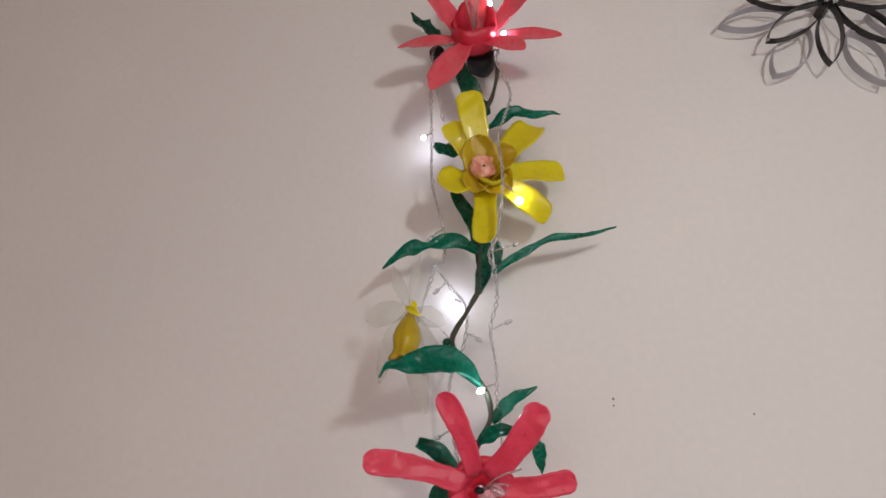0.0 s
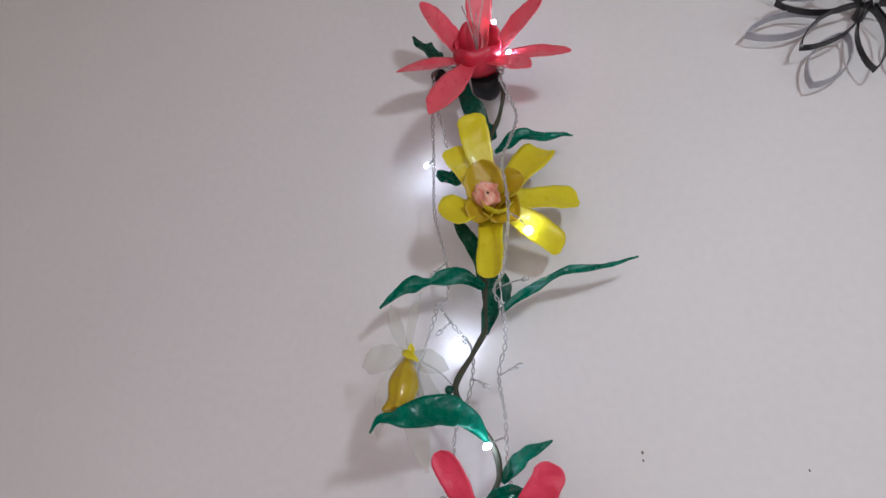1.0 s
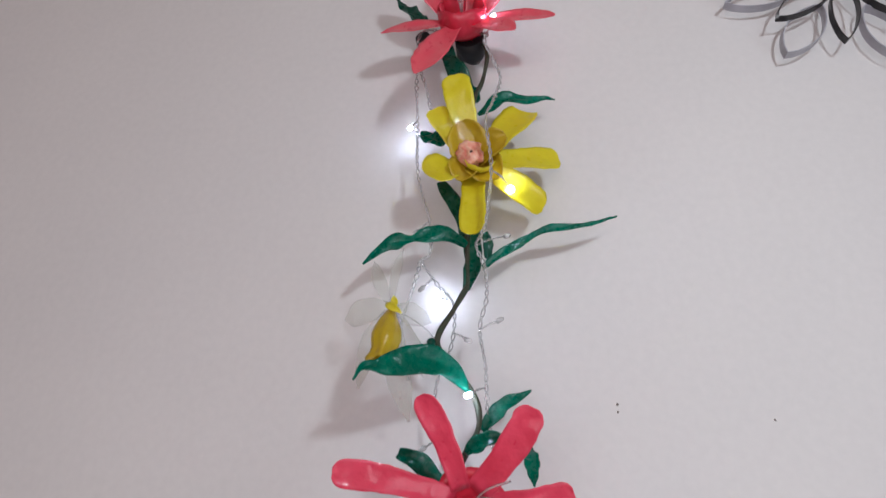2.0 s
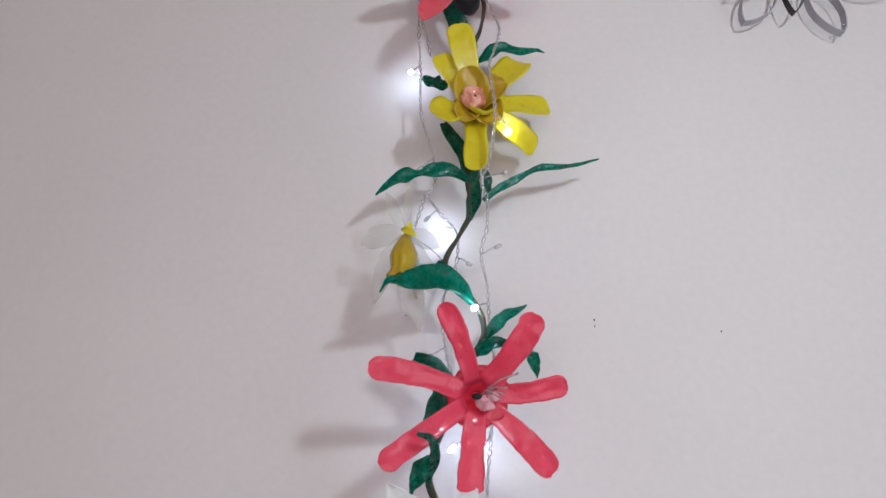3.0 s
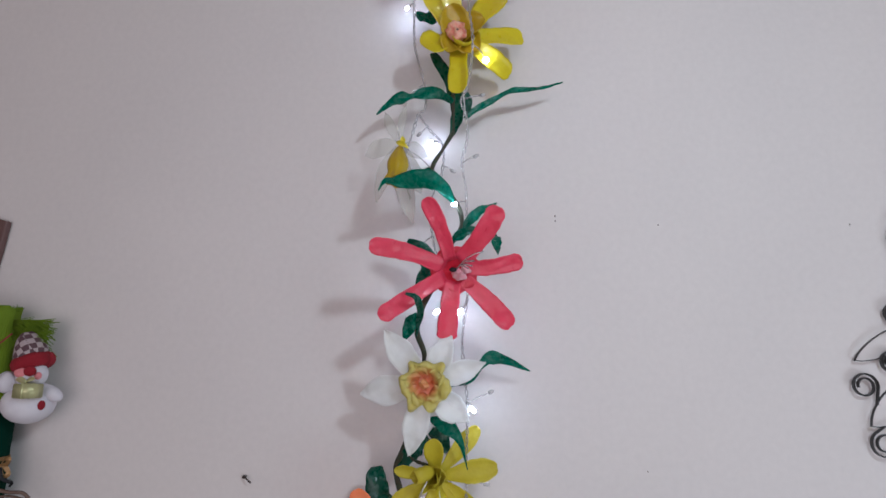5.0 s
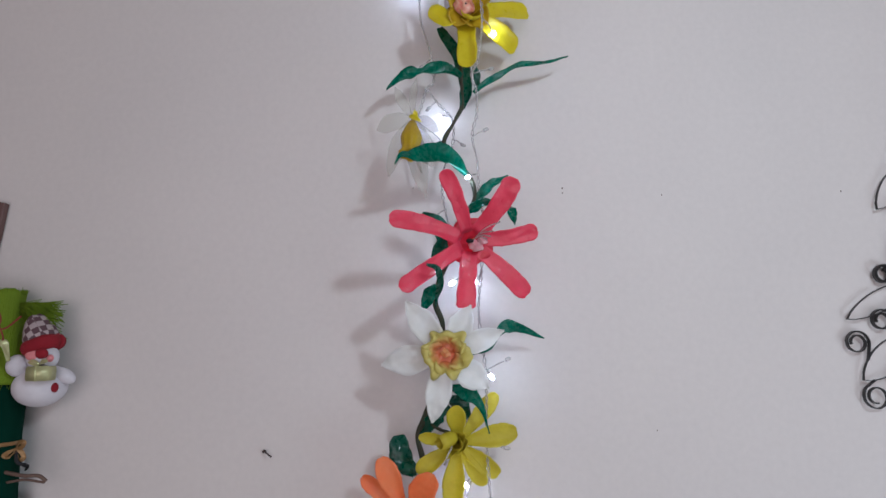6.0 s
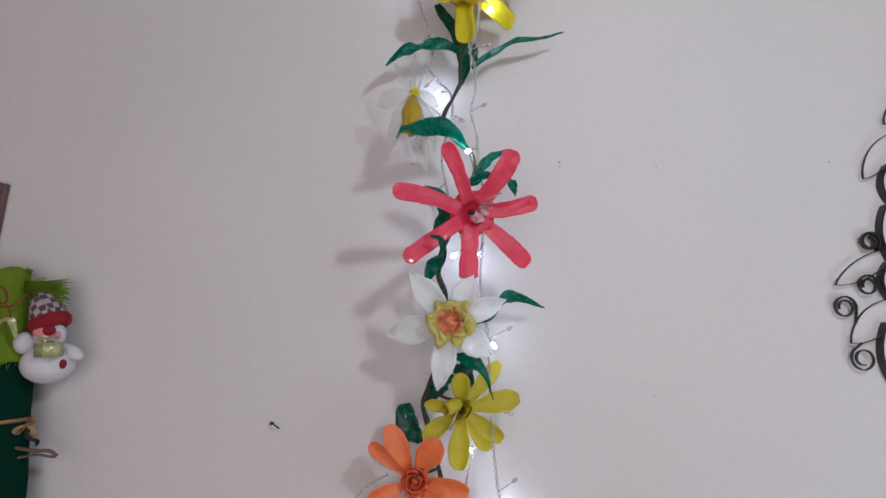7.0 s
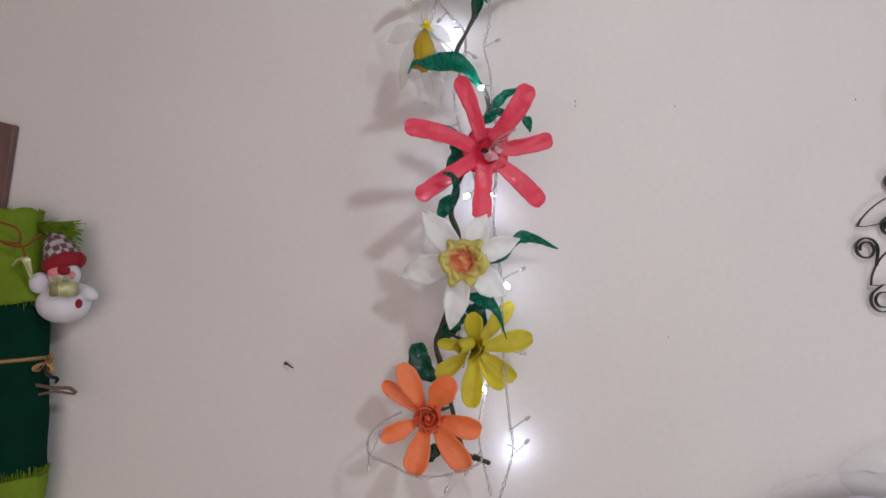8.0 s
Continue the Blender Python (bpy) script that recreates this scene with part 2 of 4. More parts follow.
def sheet(rows, thick):
    """A thin double-sided skin over a grid of points, closed round the rim."""
    n, m = len(rows), len(rows[0])
    nor = []
    for i in range(n):
        for j in range(m):
            a = rows[min(i + 1, n - 1)][j] - rows[max(i - 1, 0)][j]
            b = rows[i][min(j + 1, m - 1)] - rows[i][max(j - 1, 0)]
            c = a.cross(b)
            nor.append(c.normalized() if c.length > 1e-12 else V((0, -1, 0)))
    top = [rows[i][j] + nor[i * m + j] * thick / 2 for i in range(n) for j in range(m)]
    low = [rows[i][j] - nor[i * m + j] * thick / 2 for i in range(n) for j in range(m)]
    k, fs = n * m, []
    for i in range(n - 1):
        for j in range(m - 1):
            a = i * m + j
            fs.append((a, a + 1, a + m + 1, a + m))
            fs.append((k + a, k + a + m, k + a + m + 1, k + a + 1))
    rim = [j for j in range(m)] + [i * m + m - 1 for i in range(1, n)] + [(n - 1) * m + j for j in range(m - 2, -1, -1)] + [i * m for i in range(n - 2, 0, -1)]
    for a, b in zip(rim, rim[1:] + rim[:1]):
        fs.append((a, a + k, b + k, b))
    return top + low, fs


PROFILES = {
    "strap": lambda u: (0.80 + 0.20 * min(1, u * 1.4)) * (1 if u < 0.88 else math.sqrt(max(0.0, 1 - ((u - 0.88) / 0.12) ** 2 * 0.90))),
    "notch": lambda u: (0.84 + 0.16 * min(1, u * 1.4)) * (1 if u < 0.95 else 1 - (u - 0.95) * 6),
    "hook": lambda u: max(0.05, min(1.0, u / 0.32) ** 0.8 * (1 if u < 0.45 else (1 - ((u - 0.45) / 0.55)) ** 1.6 + 0.04)),
    "lance": lambda u: (0.55 + 0.45 * math.sin(min(1, u * 1.5) * math.pi / 2)) * (1 if u < 0.55 else max(0.08, 1 - ((u - 0.55) / 0.45) ** 2.7 * 0.92)),
    "spoon": lambda u: (0.30 + 0.70 * math.sin(min(1, u / 0.68) * math.pi / 2) ** 1.4) * (1 if u < 0.7 else math.sqrt(max(0.06, 1 - ((u - 0.7) / 0.3) ** 2 * 0.94))),
    "daff": lambda u: (0.40 + 0.60 * math.sin(min(1, u / 0.5) * math.pi / 2)) * (1 if u < 0.5 else max(0.10, math.cos((u - 0.5) / 0.5 * math.pi / 2) ** 0.9)),
    "square": lambda u: (0.55 + 0.45 * min(1, u * 1.4)) * (1 if u < 0.93 else 1 - (u - 0.93) * 3),
    "leaf": lambda u: max(0.04, math.sin(math.pi * min(1, (u * 0.93 + 0.05)) ** 0.8) ** 0.9),
    "round": lambda u: max(0.12, math.sin(math.pi * (u * 0.90 + 0.08)) ** 0.55),
    "band": lambda u: 0.12 + 0.88 * max(0.0, math.sin((0.06 + 0.9 * u) * math.pi)) ** 0.6,
}


def petal(root, tip, axis, width, bulge, cup, shape, wave=0.0, steps=22, across=9, thick=0.0006, sway=0.0, crinkle=0.0006):
    """A cut plastic petal from root to tip, bowed along its axis and cupped across."""
    root, tip = V(root), V(tip)
    mid = root.lerp(tip, 0.5) + axis * bulge + (tip - root).normalized().cross(axis) * sway
    phase, lean = rng.uniform(0, 6), rng.uniform(-0.25, 0.25)
    rows = []
    for i in range(steps + 1):
        u = 1 - (1 - i / steps) ** 1.7
        q = root * (1 - u) ** 2 + mid * 2 * u * (1 - u) + tip * u * u
        t = ((mid - root) * (1 - u) + (tip - mid) * u).normalized()
        s = t.cross(axis).normalized()
        nrm = s.cross(t).normalized()
        a = lean * u
        s, nrm = s * math.cos(a) + nrm * math.sin(a), nrm * math.cos(a) - s * math.sin(a)
        w = width * 0.5 * PROFILES[shape](u) * (1 + 0.11 * noise.noise(V((phase * 9, u * 4.5, 0))) + 0.07 * noise.noise(V((phase * 5, u * 14, 3))))
        row = []
        for j in range(across + 1):
            v = 2 * j / across - 1
            row.append(q + s * v * w + nrm * (cup * w * v * v + wave * width * math.sin(phase + u * 9 + v * 2.2) * abs(v)
                                          + crinkle * (noise.noise((q + s * v * w) * 130) + 0.5 * noise.noise((q + s * v * w) * 290))))
        rows.append(row)
    return sheet(rows, thick)


def leaf(points, width, shape="leaf", tilt=0.0, twist=0.0, fold=0.25, wave=0.13, thick=0.0006, steps=13, across=8, face=(0, -1, 0.1), pinch=0.0, where=0.5):
    """A foil leaf along a few control points, folded at the midrib, crinkled and turned by tilt."""
    line = spline(points, steps)
    n, phase, rows = len(line), rng.uniform(0, 6), []
    for i, q in enumerate(line):
        u = i / (n - 1)
        t = (line[min(i + 1, n - 1)] - line[max(i - 1, 0)]).normalized()
        s = t.cross(V(face)).normalized()
        nrm = s.cross(t)
        a = tilt + twist * u
        s, nrm = s * math.cos(a) + nrm * math.sin(a), nrm * math.cos(a) - s * math.sin(a)
        w = width * 0.5 * PROFILES[shape](u) * (1 - pinch * math.exp(-((u - where) / 0.09) ** 2)) * (1 + 0.30 * noise.noise(V((phase * 9, u * 7, 0.4))))
        rows.append([q + s * (v * w) + nrm * (fold * w * abs(v) + wave * width * math.sin(phase + u * 13 + 1.5 * v) * v + 0.0011 * noise.noise((q + s * v * w) * 160))
                     for v in [2 * j / across - 1 for j in range(across + 1)]])
    return sheet(rows, thick)


def lathe(base, axis, profile, sides=20, ruffle=0.0, lobes=6, thick=0.0008, crumple=0.0):
    """An open shell of revolution: profile is radius and height along the axis."""
    axis = V(axis).normalized()
    s = axis.cross(V((0.2, 0.1, 1))).normalized()
    u = axis.cross(s)
    rows = []
    for k, (r, h) in enumerate(profile):
        f = k / (len(profile) - 1)
        row = []
        for i in range(sides + 1):
            a = 2 * math.pi * (i % sides) / sides
            rr = r * (1 + ruffle * f * (0.7 * math.sin(lobes * a + 0.7) + 0.5 * math.sin((lobes + 3) * a + 2.1)))
            hh = h + ruffle * f * r * 0.6 * math.sin(lobes * a * 1.0 + 2.2)
            q = V(base) + axis * hh + (s * math.cos(a) + u * math.sin(a)) * rr
            if crumple:
                q += axis * crumple * f * (noise.noise(q * 110) + 0.6 * noise.noise(q * 230)) + (q - V(base)) * (crumple * 40 * f * noise.noise(q * 75))
            row.append(q)
        rows.append(row)
    return sheet(rows, thick)


def ball(c, r, n=12, m=8):
    """An ellipsoid; r is one radius or three."""
    r = (r, r, r) if isinstance(r, (int, float)) else r
    vs, fs = [V(c) + V((0, 0, r[2]))], []
    for i in range(1, m):
        a = math.pi * i / m
        for k in range(n):
            b = 2 * math.pi * k / n
            vs.append(V(c) + V((r[0] * math.sin(a) * math.cos(b), r[1] * math.sin(a) * math.sin(b), r[2] * math.cos(a))))
    vs.append(V(c) - V((0, 0, r[2])))
    for k in range(n):
        fs.append((0, 1 + k, 1 + (k + 1) % n))
        fs.append((len(vs) - 1, 1 + (m - 2) * n + (k + 1) % n, 1 + (m - 2) * n + k))
        for i in range(m - 2):
            a, b = 1 + i * n + k, 1 + i * n + (k + 1) % n
            fs.append((a, a + n, b + n, b))
    return vs, fs


def lump(c, r, rough, grain):
    """A crumpled ball."""
    vs, fs = ball((0, 0, 0), r, 26, 18)
    return [V(c) + v + v.normalized() * rough * (noise.noise(v * grain) + 0.5 * noise.noise(v * grain * 2.3)) for v in vs], fs


def rosette(base, axis, r0, r1, turns, height, seed, steps=90):
    """A ribbon rolled into a loose ruffled spiral."""
    axis = V(axis).normalized()
    s = axis.cross(V((0.2, 0.1, 1))).normalized()
    u = axis.cross(s)
    rows = []
    for i in range(steps + 1):
        f = i / steps
        a = 2 * math.pi * turns * f
        row = []
        for k in range(6):
            h = k / 5
            r = (r0 + (r1 - r0) * f) * (0.70 + 0.42 * h) + 0.0022 * h * noise.noise(V((a * 0.9, seed, h)))
            z = height * h * (1.05 - 0.45 * f) + 0.0035 * h * noise.noise(V((a * 0.8, 3 + seed, 0)))
            row.append(V(base) + axis * z + (s * math.cos(a) + u * math.sin(a)) * r)
        rows.append(row)
    return sheet(rows, 0.0006)


def box(a, b, bevel=0.0):
    bm = bmesh.new()
    bmesh.ops.create_cube(bm, size=1)
    for v in bm.verts:
        v.co = V([(p + q) / 2 + c * (q - p) for p, q, c in zip(a, b, v.co)])
    if bevel:
        bmesh.ops.bevel(bm, geom=bm.edges[:], offset=bevel, segments=2, affect="EDGES")
    bm.verts.ensure_lookup_table()
    geo = [v.co.copy() for v in bm.verts], [tuple(v.index for v in f.verts) for f in bm.faces]
    bm.free()
    return geo


def ribbon_strip(line, near, far, thick):
    """A strip of card standing on the wall along a line of x, z, from depth near to far."""
    n, rows = len(line), ([], [])
    for i, (x, z) in enumerate(line):
        a, b = line[max(i - 1, 0)], line[min(i + 1, n - 1)]
        d = math.hypot(b[0] - a[0], b[1] - a[1]) or 1
        nx, nz = -(b[1] - a[1]) / d * thick / 2, (b[0] - a[0]) / d * thick / 2
        rows[0].append((x + nx, z + nz))
        rows[1].append((x - nx, z - nz))
    vs = [V((x, y, z)) for y in (-near, -far) for r in rows for x, z in r]
    fs = []
    for i in range(n - 1):
        a, b, c, d = i, n + i, 2 * n + i, 3 * n + i
        fs += [(a, a + 1, b + 1, b), (c, d, d + 1, c + 1), (a, c, c + 1, a + 1), (b, b + 1, d + 1, d)]
    fs += [(0, n, 3 * n, 2 * n), (n - 1, 3 * n - 1, 4 * n - 1, 2 * n - 1)]
    return vs, fs


# ---- the room ----
def structure(name, geo, mat, label, category):
    ob = new(name, mesh_of(name, geo[0], geo[1], mat, smooth=False))
    return tagged(ob, label, category, kind="structure")


wall = structure("wall_north", box((-2.2, 0, 0), (2.2, 0.14, 2.75)), WALL, "off-white painted plaster wall, slightly mottled", "wall")
structure("wall_east", box((2.2, -3.2, 0), (2.34, 0.14, 2.75)), ROOM, "plain off-white painted side wall", "wall")
structure("wall_west", box((-2.34, -3.2, 0), (-2.2, 0.14, 2.75)), ROOM, "plain off-white painted side wall", "wall")
structure("wall_south", box((-2.34, -3.34, 0), (2.34, -3.2, 2.75)), ROOM, "plain off-white painted back wall", "wall")
structure("floor", box((-2.34, -3.34, -0.1), (2.34, 0.14, 0)), FLOOR, "plain brownish floor of the room", "floor")
structure("ceiling", box((-2.34, -3.34, 2.75), (2.34, 0.14, 2.85)), ROOM, "plain off-white painted ceiling", "ceiling")

for x, z, r in ((0.139, 1.2835, 0.0011), (0.139, 1.277, 0.0009), (0.269, 1.271, 0.0009), (0.503, 1.270, 0.0010), (0.239, 0.972, 0.0008), (-0.059, 1.289, 0.0008)):
    part("pock_mark", ball((x, -0.0002, z), (r, 0.0006, r * 1.3), 8, 5), MARK, wall)


# ---- the flower garland ----
garland = empty("flower_garland", (0.01, -0.02, 1.70), "hanging garland of painted plastic flowers and green foil leaves", "garland")
G = garland.location.copy()
bpy.context.view_layer.update()


def gpart(name, geo, mat, parent=None, label=""):
    return part(name, shift(geo, G), mat, parent or garland, label)


def plane_axis(c, tips):
    """The mean normal of the petals, towards the room."""
    n = V((0, 0, 0))
    d = [V(t) - V(c) for t in tips]
    for a, b in zip(d, d[1:] + d[:1]):
        x = a.cross(b)
        n += x if x.y < 0 else -x
    return (n.normalized() + V((0, -0.6, 0))).normalized()


# pink flower at the top, seen a little from below
c = V((0.003, -0.058, 1.687))
tips = [((-0.084, -0.072, 1.664), 0.026), ((-0.058, -0.085, 1.748), 0.028), ((0.007, -0.088, 1.772), 0.027), ((0.076, -0.085, 1.738), 0.027), ((0.101, -0.076, 1.666), 0.024), ((0.060, -0.090, 1.639), 0.024), ((-0.040, -0.095, 1.588), 0.029)]
ax = V((0.0, -0.80, 0.52)).normalized()
top = gpart("flower", lathe(c + ax * -0.020, ax, [(0.011, 0), (0.0205, 0.005), (0.0245, 0.013), (0.0262, 0.024), (0.0255, 0.034)], 30, 0.07, 5), CORE, label="pink plastic flower with pointed glossy petals")
for t, w in tips:
    d = (V(t) - c)
    d = (d - ax * d.dot(ax)).normalized()
    gpart("petal", petal(c + d * 0.017 - ax * 0.002, t, V((0, -0.93, 0.36)), w * 1.12, 0.003, 0.16, "lance", 0.02), CORAL, top)
for a in (0.6, 2.0, 3.4, 4.9):
    d = V((math.cos(a), 0, math.sin(a)))
    gpart("inner_petal", petal(c - ax * 0.012 + d * 0.012, c + d * 0.021 + ax * 0.024, ax + d * 0.4, 0.026, 0.002, 0.5, "round", 0.05, 10), CORE, top)
for a, ln in ((0.2, 0.060), (2.1, 0.055), (3.6, 0.05), (4.9, 0.046)):
    d = V((math.cos(a), 0, math.sin(a)))
    gpart("stamen", tube(spline([c, c + ax * ln * 0.5 + d * 0.004, c + ax * ln + d * 0.014 + V((0, 0, 0.012))], 6), 0.0008, 5), WIRE, top, "thin clear filament")
gpart("stopper", join(tube([V((0.008, -0.020, 1.672)), V((0.009, -0.022, 1.672)), V((0.009, -0.045, 1.675)), V((0.009, -0.046, 1.675))], lambda f: 0.0165 if 0.1 < f < 0.9 else 0.0150, 24)), BLACK, label="black round bottle cap")
gpart("stopper", tube([V((-0.042, -0.030, 1.672)), V((-0.042, -0.031, 1.672)), V((-0.042, -0.048, 1.676)), V((-0.042, -0.049, 1.676))], lambda f: 0.009 if 0.1 < f < 0.9 else 0.0078, 14), BLACK)

# yellow flower
c = V((0.016, -0.066, 1.502))
ax = V((-0.10, -0.98, 0.12)).normalized()
tips = [((-0.002, -0.085, 1.591), 0.0245, "strap", 0.010), ((-0.023, -0.075, 1.559), 0.0215, "strap", 0.006), ((0.067, -0.046, 1.570), 0.0330, "square", 0.004), ((0.099, -0.036, 1.517), 0.0245, "strap", 0.006),
        ((0.081, -0.036, 1.464), 0.0245, "strap", 0.016), ((0.016, -0.072, 1.423), 0.0225, "strap", 0.006), ((-0.030, -0.080, 1.485), 0.0330, "spoon", 0.004)]
yel = gpart("flower", lathe(c - ax * 0.020, ax, [(0.006, 0), (0.014, 0.002), (0.021, 0.009), (0.0245, 0.018)], 26, 0.12, 5), OCHRE, label="yellow plastic flower with a pink speckled centre")
for t, w, s, b in tips:
    d = (V(t) - c)
    d = (d - ax * d.dot(ax)).normalized()
    gpart("petal", petal(c + d * 0.008 - ax * 0.006, t, ax, w * 1.14, b, 0.16, s, 0.03), YELLOW, yel)
for t, w in (((0.006, -0.084, 1.537), 0.038), ((0.048, -0.082, 1.518), 0.037), ((0.041, -0.074, 1.478), 0.036), ((0.001, -0.074, 1.478), 0.034)):
    gpart("inner_petal", petal(c - ax * 0.002, t, ax, w, 0.003, 0.5, "round", 0.05, 10), OCHRE, yel)
gpart("lip", lathe(c + ax * 0.004 + V((0.006, 0, -0.012)), (0.15, -0.85, 0.5), [(0.005, 0.0), (0.0115, 0.004), (0.0135, 0.010)], 24, 0.10, 4), YELLOW, yel)
gpart("centre", lump(c + ax * 0.011 + V((0, 0, 0.001)), (0.0130, 0.0075, 0.0125), 0.0052, 110), SPECKLE, yel, "pink speckled glossy centre")
gpart("seed", ball(c + ax * 0.0185 + V((0.001, 0, -0.003)), 0.0019, 8, 6), BLACK, yel)

# big pink flower with strap petals
c = V((0.013, -0.084, 1.199))
tips = [((-0.077, -0.131, 1.219), 0.0205, 0.010), ((-0.017, -0.130, 1.272), 0.0185, 0.007), ((0.063, -0.114, 1.266), 0.0235, 0.007), ((0.090, -0.090, 1.210), 0.0195, 0.005), ((0.077, -0.072, 1.136), 0.0215, -0.004), ((0.005, -0.085, 1.122), 0.0225, 0.002), ((-0.067, -0.112, 1.143), 0.0200, 0.002)]
ax = plane_axis(c, [t for t, *_ in tips])
big = gpart("flower", lathe(c - ax * 0.010, ax, [(0.003, 0.0035), (0.008, 0.0045), (0.013, 0.007), (0.018, 0.0100), (0.023, 0.0120), (0.0275, 0.0115)], 64, 0.05, 7, crumple=0.0012), CORE, label="large pink plastic flower with seven strap petals")
for k, (t, w, sw) in enumerate(tips):
    d = (V(t) - c)
    d = (d - ax * d.dot(ax)).normalized()
    gpart("petal", petal(c + d * 0.012 - ax * 0.001, t, ax, w, 0.004, 0.14, "notch" if k == 5 else "strap", 0.05, crinkle=0.0011, sway=sw), PINK, big)
gpart("eye", join(lump(c + ax * 0.002 + V((0.006, 0, -0.005)), (0.0080, 0.0045, 0.0065), 0.0034, 160), lump(c + ax * 0.004 + V((0.013, 0, 0.001)), (0.0055, 0.004, 0.0045), 0.0026, 210)), ROSE, big, "pale pink crumpled clear centre")
gpart("hole", ball(c + ax * 0.0065 + V((-0.002, 0, 0.001)), (0.0045, 0.002, 0.0028), 10, 6), BLACK, big)
for e in ((0.036, -0.118, 1.204), (0.034, -0.115, 1.199), (0.030, -0.116, 1.196), (0.046, -0.112, 1.216)):
    gpart("stamen", tube(spline([c, c.lerp(V(e), 0.5) + V((0, -0.006, 0.003)), e], 6), 0.0009, 5), WIRE, big, "thin clear filament")

# white flower turned aside
c = V((-0.053, -0.080, 1.353))
ax = V((-0.08, -0.22, -0.97)).normalized()
side = gpart("flower", lathe(c, ax, [(0.0012, 0), (0.0045, 0.006), (0.0078, 0.013), (0.0108, 0.021), (0.0122, 0.028), (0.0112, 0.034), (0.0095, 0.040), (0.0105, 0.046), (0.0130, 0.051)], 32, 0.14, 5, crumple=0.0012), OCHRE, label="white plastic flower with a golden trumpet")
for t, w in (((-0.100, -0.058, 1.349), 0.026), ((-0.076, -0.062, 1.403), 0.013), ((-0.049, -0.062, 1.415), 0.011), ((-0.086, -0.050, 1.290), 0.026), ((-0.040, -0.050, 1.262), 0.026), ((-0.022, -0.060, 1.345), 0.020), ((-0.030, -0.05, 1.30), 0.03)):
    d = (V(t) - c).normalized()
    gpart("petal", petal(c + d * 0.004, t, V((-0.4, -0.9, 0.1)), w, 0.006, 0.3, "daff", 0.03), MILK, side)
gpart("tip", petal(c + V((-0.004, -0.006, 0.002)), c + V((0.011, -0.010, -0.008)), V((0, -1, 0)), 0.007, 0.004, 0.4, "leaf", 0.05, 8), YELLOW, side)
gpart("tip", petal(c + V((0.004, -0.004, 0)), c + V((0.003, -0.008, 0.008)), V((0, -1, 0)), 0.006, 0.002, 0.4, "leaf", 0.05, 8), YELLOW, side)

# white flower with the golden ruffled crown
c = V((-0.019, -0.080, 1.073))
tips = [((-0.062, -0.105, 1.130), 0.030), ((0.011, -0.088, 1.125), 0.027), ((0.048, -0.080, 1.096), 0.026), ((-0.094, -0.067, 1.060), 0.033), ((0.029, -0.070, 1.031), 0.032), ((-0.036, -0.074, 0.995), 0.029)]
ax = V((0.03, -0.98, -0.05)).normalized()
CROWN = crown_material(c + ax * 0.008 - G)
daf = gpart("flower", lathe(c, ax, [(0.001, 0.012), (0.004, 0.009), (0.008, 0.0085), (0.012, 0.010), (0.016, 0.014), (0.0195, 0.018), (0.0230, 0.0195), (0.0265, 0.0170)], 90, 0.15, 6, crumple=0.0058), CROWN, label="white plastic flower with a ruffled golden crown")
for t, w in tips:
    d = (V(t) - c).normalized()
    gpart("petal", petal(c + d * 0.008, t, ax, w, 0.008, 0.32, "daff", 0.04, crinkle=0.0015), WHITE, daf)
for k in range(5):
    a = 0.5 + k * 1.257 + 0.3 * math.sin(k * 2.3)
    d = V((math.cos(a), 0, math.sin(a)))
    gpart("crown_lobe", petal(c + d * 0.010 + ax * 0.009, c + d * 0.0235 + ax * (0.021 + 0.004 * math.sin(k * 3.1)), ax, 0.018, 0.003, 0.3, "round", 0.2, 12, crinkle=0.0030), CROWN, daf)
gpart("centre", lump(c + ax * 0.013, (0.0050, 0.0035, 0.0050), 0.0028, 240), SALMON, daf, "salmon orange crumpled centre")

# olive yellow flower
c = V((-0.007, -0.052, 0.970))
tips = [((-0.009, -0.078, 1.014), 0.0215, 0.004), ((0.040, -0.040, 1.023), 0.0200, 0.004), ((0.061, -0.050, 0.981), 0.0245, 0.010), ((0.039, -0.038, 0.931), 0.0215, 0.006), ((0.023, -0.034, 0.919), 0.0190, 0.004), ((-0.015, -0.064, 0.904), 0.0250, 0.010), ((-0.054, -0.068, 0.941), 0.0200, 0.008), ((-0.051, -0.078, 0.981), 0.0135, 0.004)]
ax = V((-0.15, -0.97, 0.1)).normalized()
oli = gpart("flower", lathe(c - ax * 0.006, ax, [(0.003, 0), (0.008, 0.002), (0.011, 0.010), (0.012, 0.018)], 20, 0.12, 4), OLIVE, label="olive yellow flower with rounded spoon petals")
for t, w, b in tips:
    d = (V(t) - c).normalized()
    gpart("petal", petal(c + d * 0.004, t, ax, w, b, 0.35, "spoon", 0.02), OLIVE, oli)
for e, w in (((-0.027, -0.090, 0.980), 0.014), ((0.001, -0.088, 0.984), 0.018), ((-0.003, -0.090, 0.970), 0.018), ((-0.019, -0.088, 0.959), 0.014)):
    gpart("inner_petal", petal(c + ax * 0.004, e, ax, w, -0.004, 0.8, "round", 0.03, 10), OLIVE, oli)
gpart("roll_heart", lathe((-0.010, -0.075, 0.980), (-0.75, -0.62, -0.2), [(0.0045, 0), (0.0072, 0.006), (0.0078, 0.016), (0.0064, 0.024)], 20, 0.10, 3), OLIVE, oli, "rolled olive inner petal")
gpart("stamen", tube(spline([(-0.014, -0.090, 0.972), (-0.019, -0.094, 0.963), (-0.023, -0.092, 0.953)], 5), 0.0010, 6), WIRE, oli, "thin clear filament")

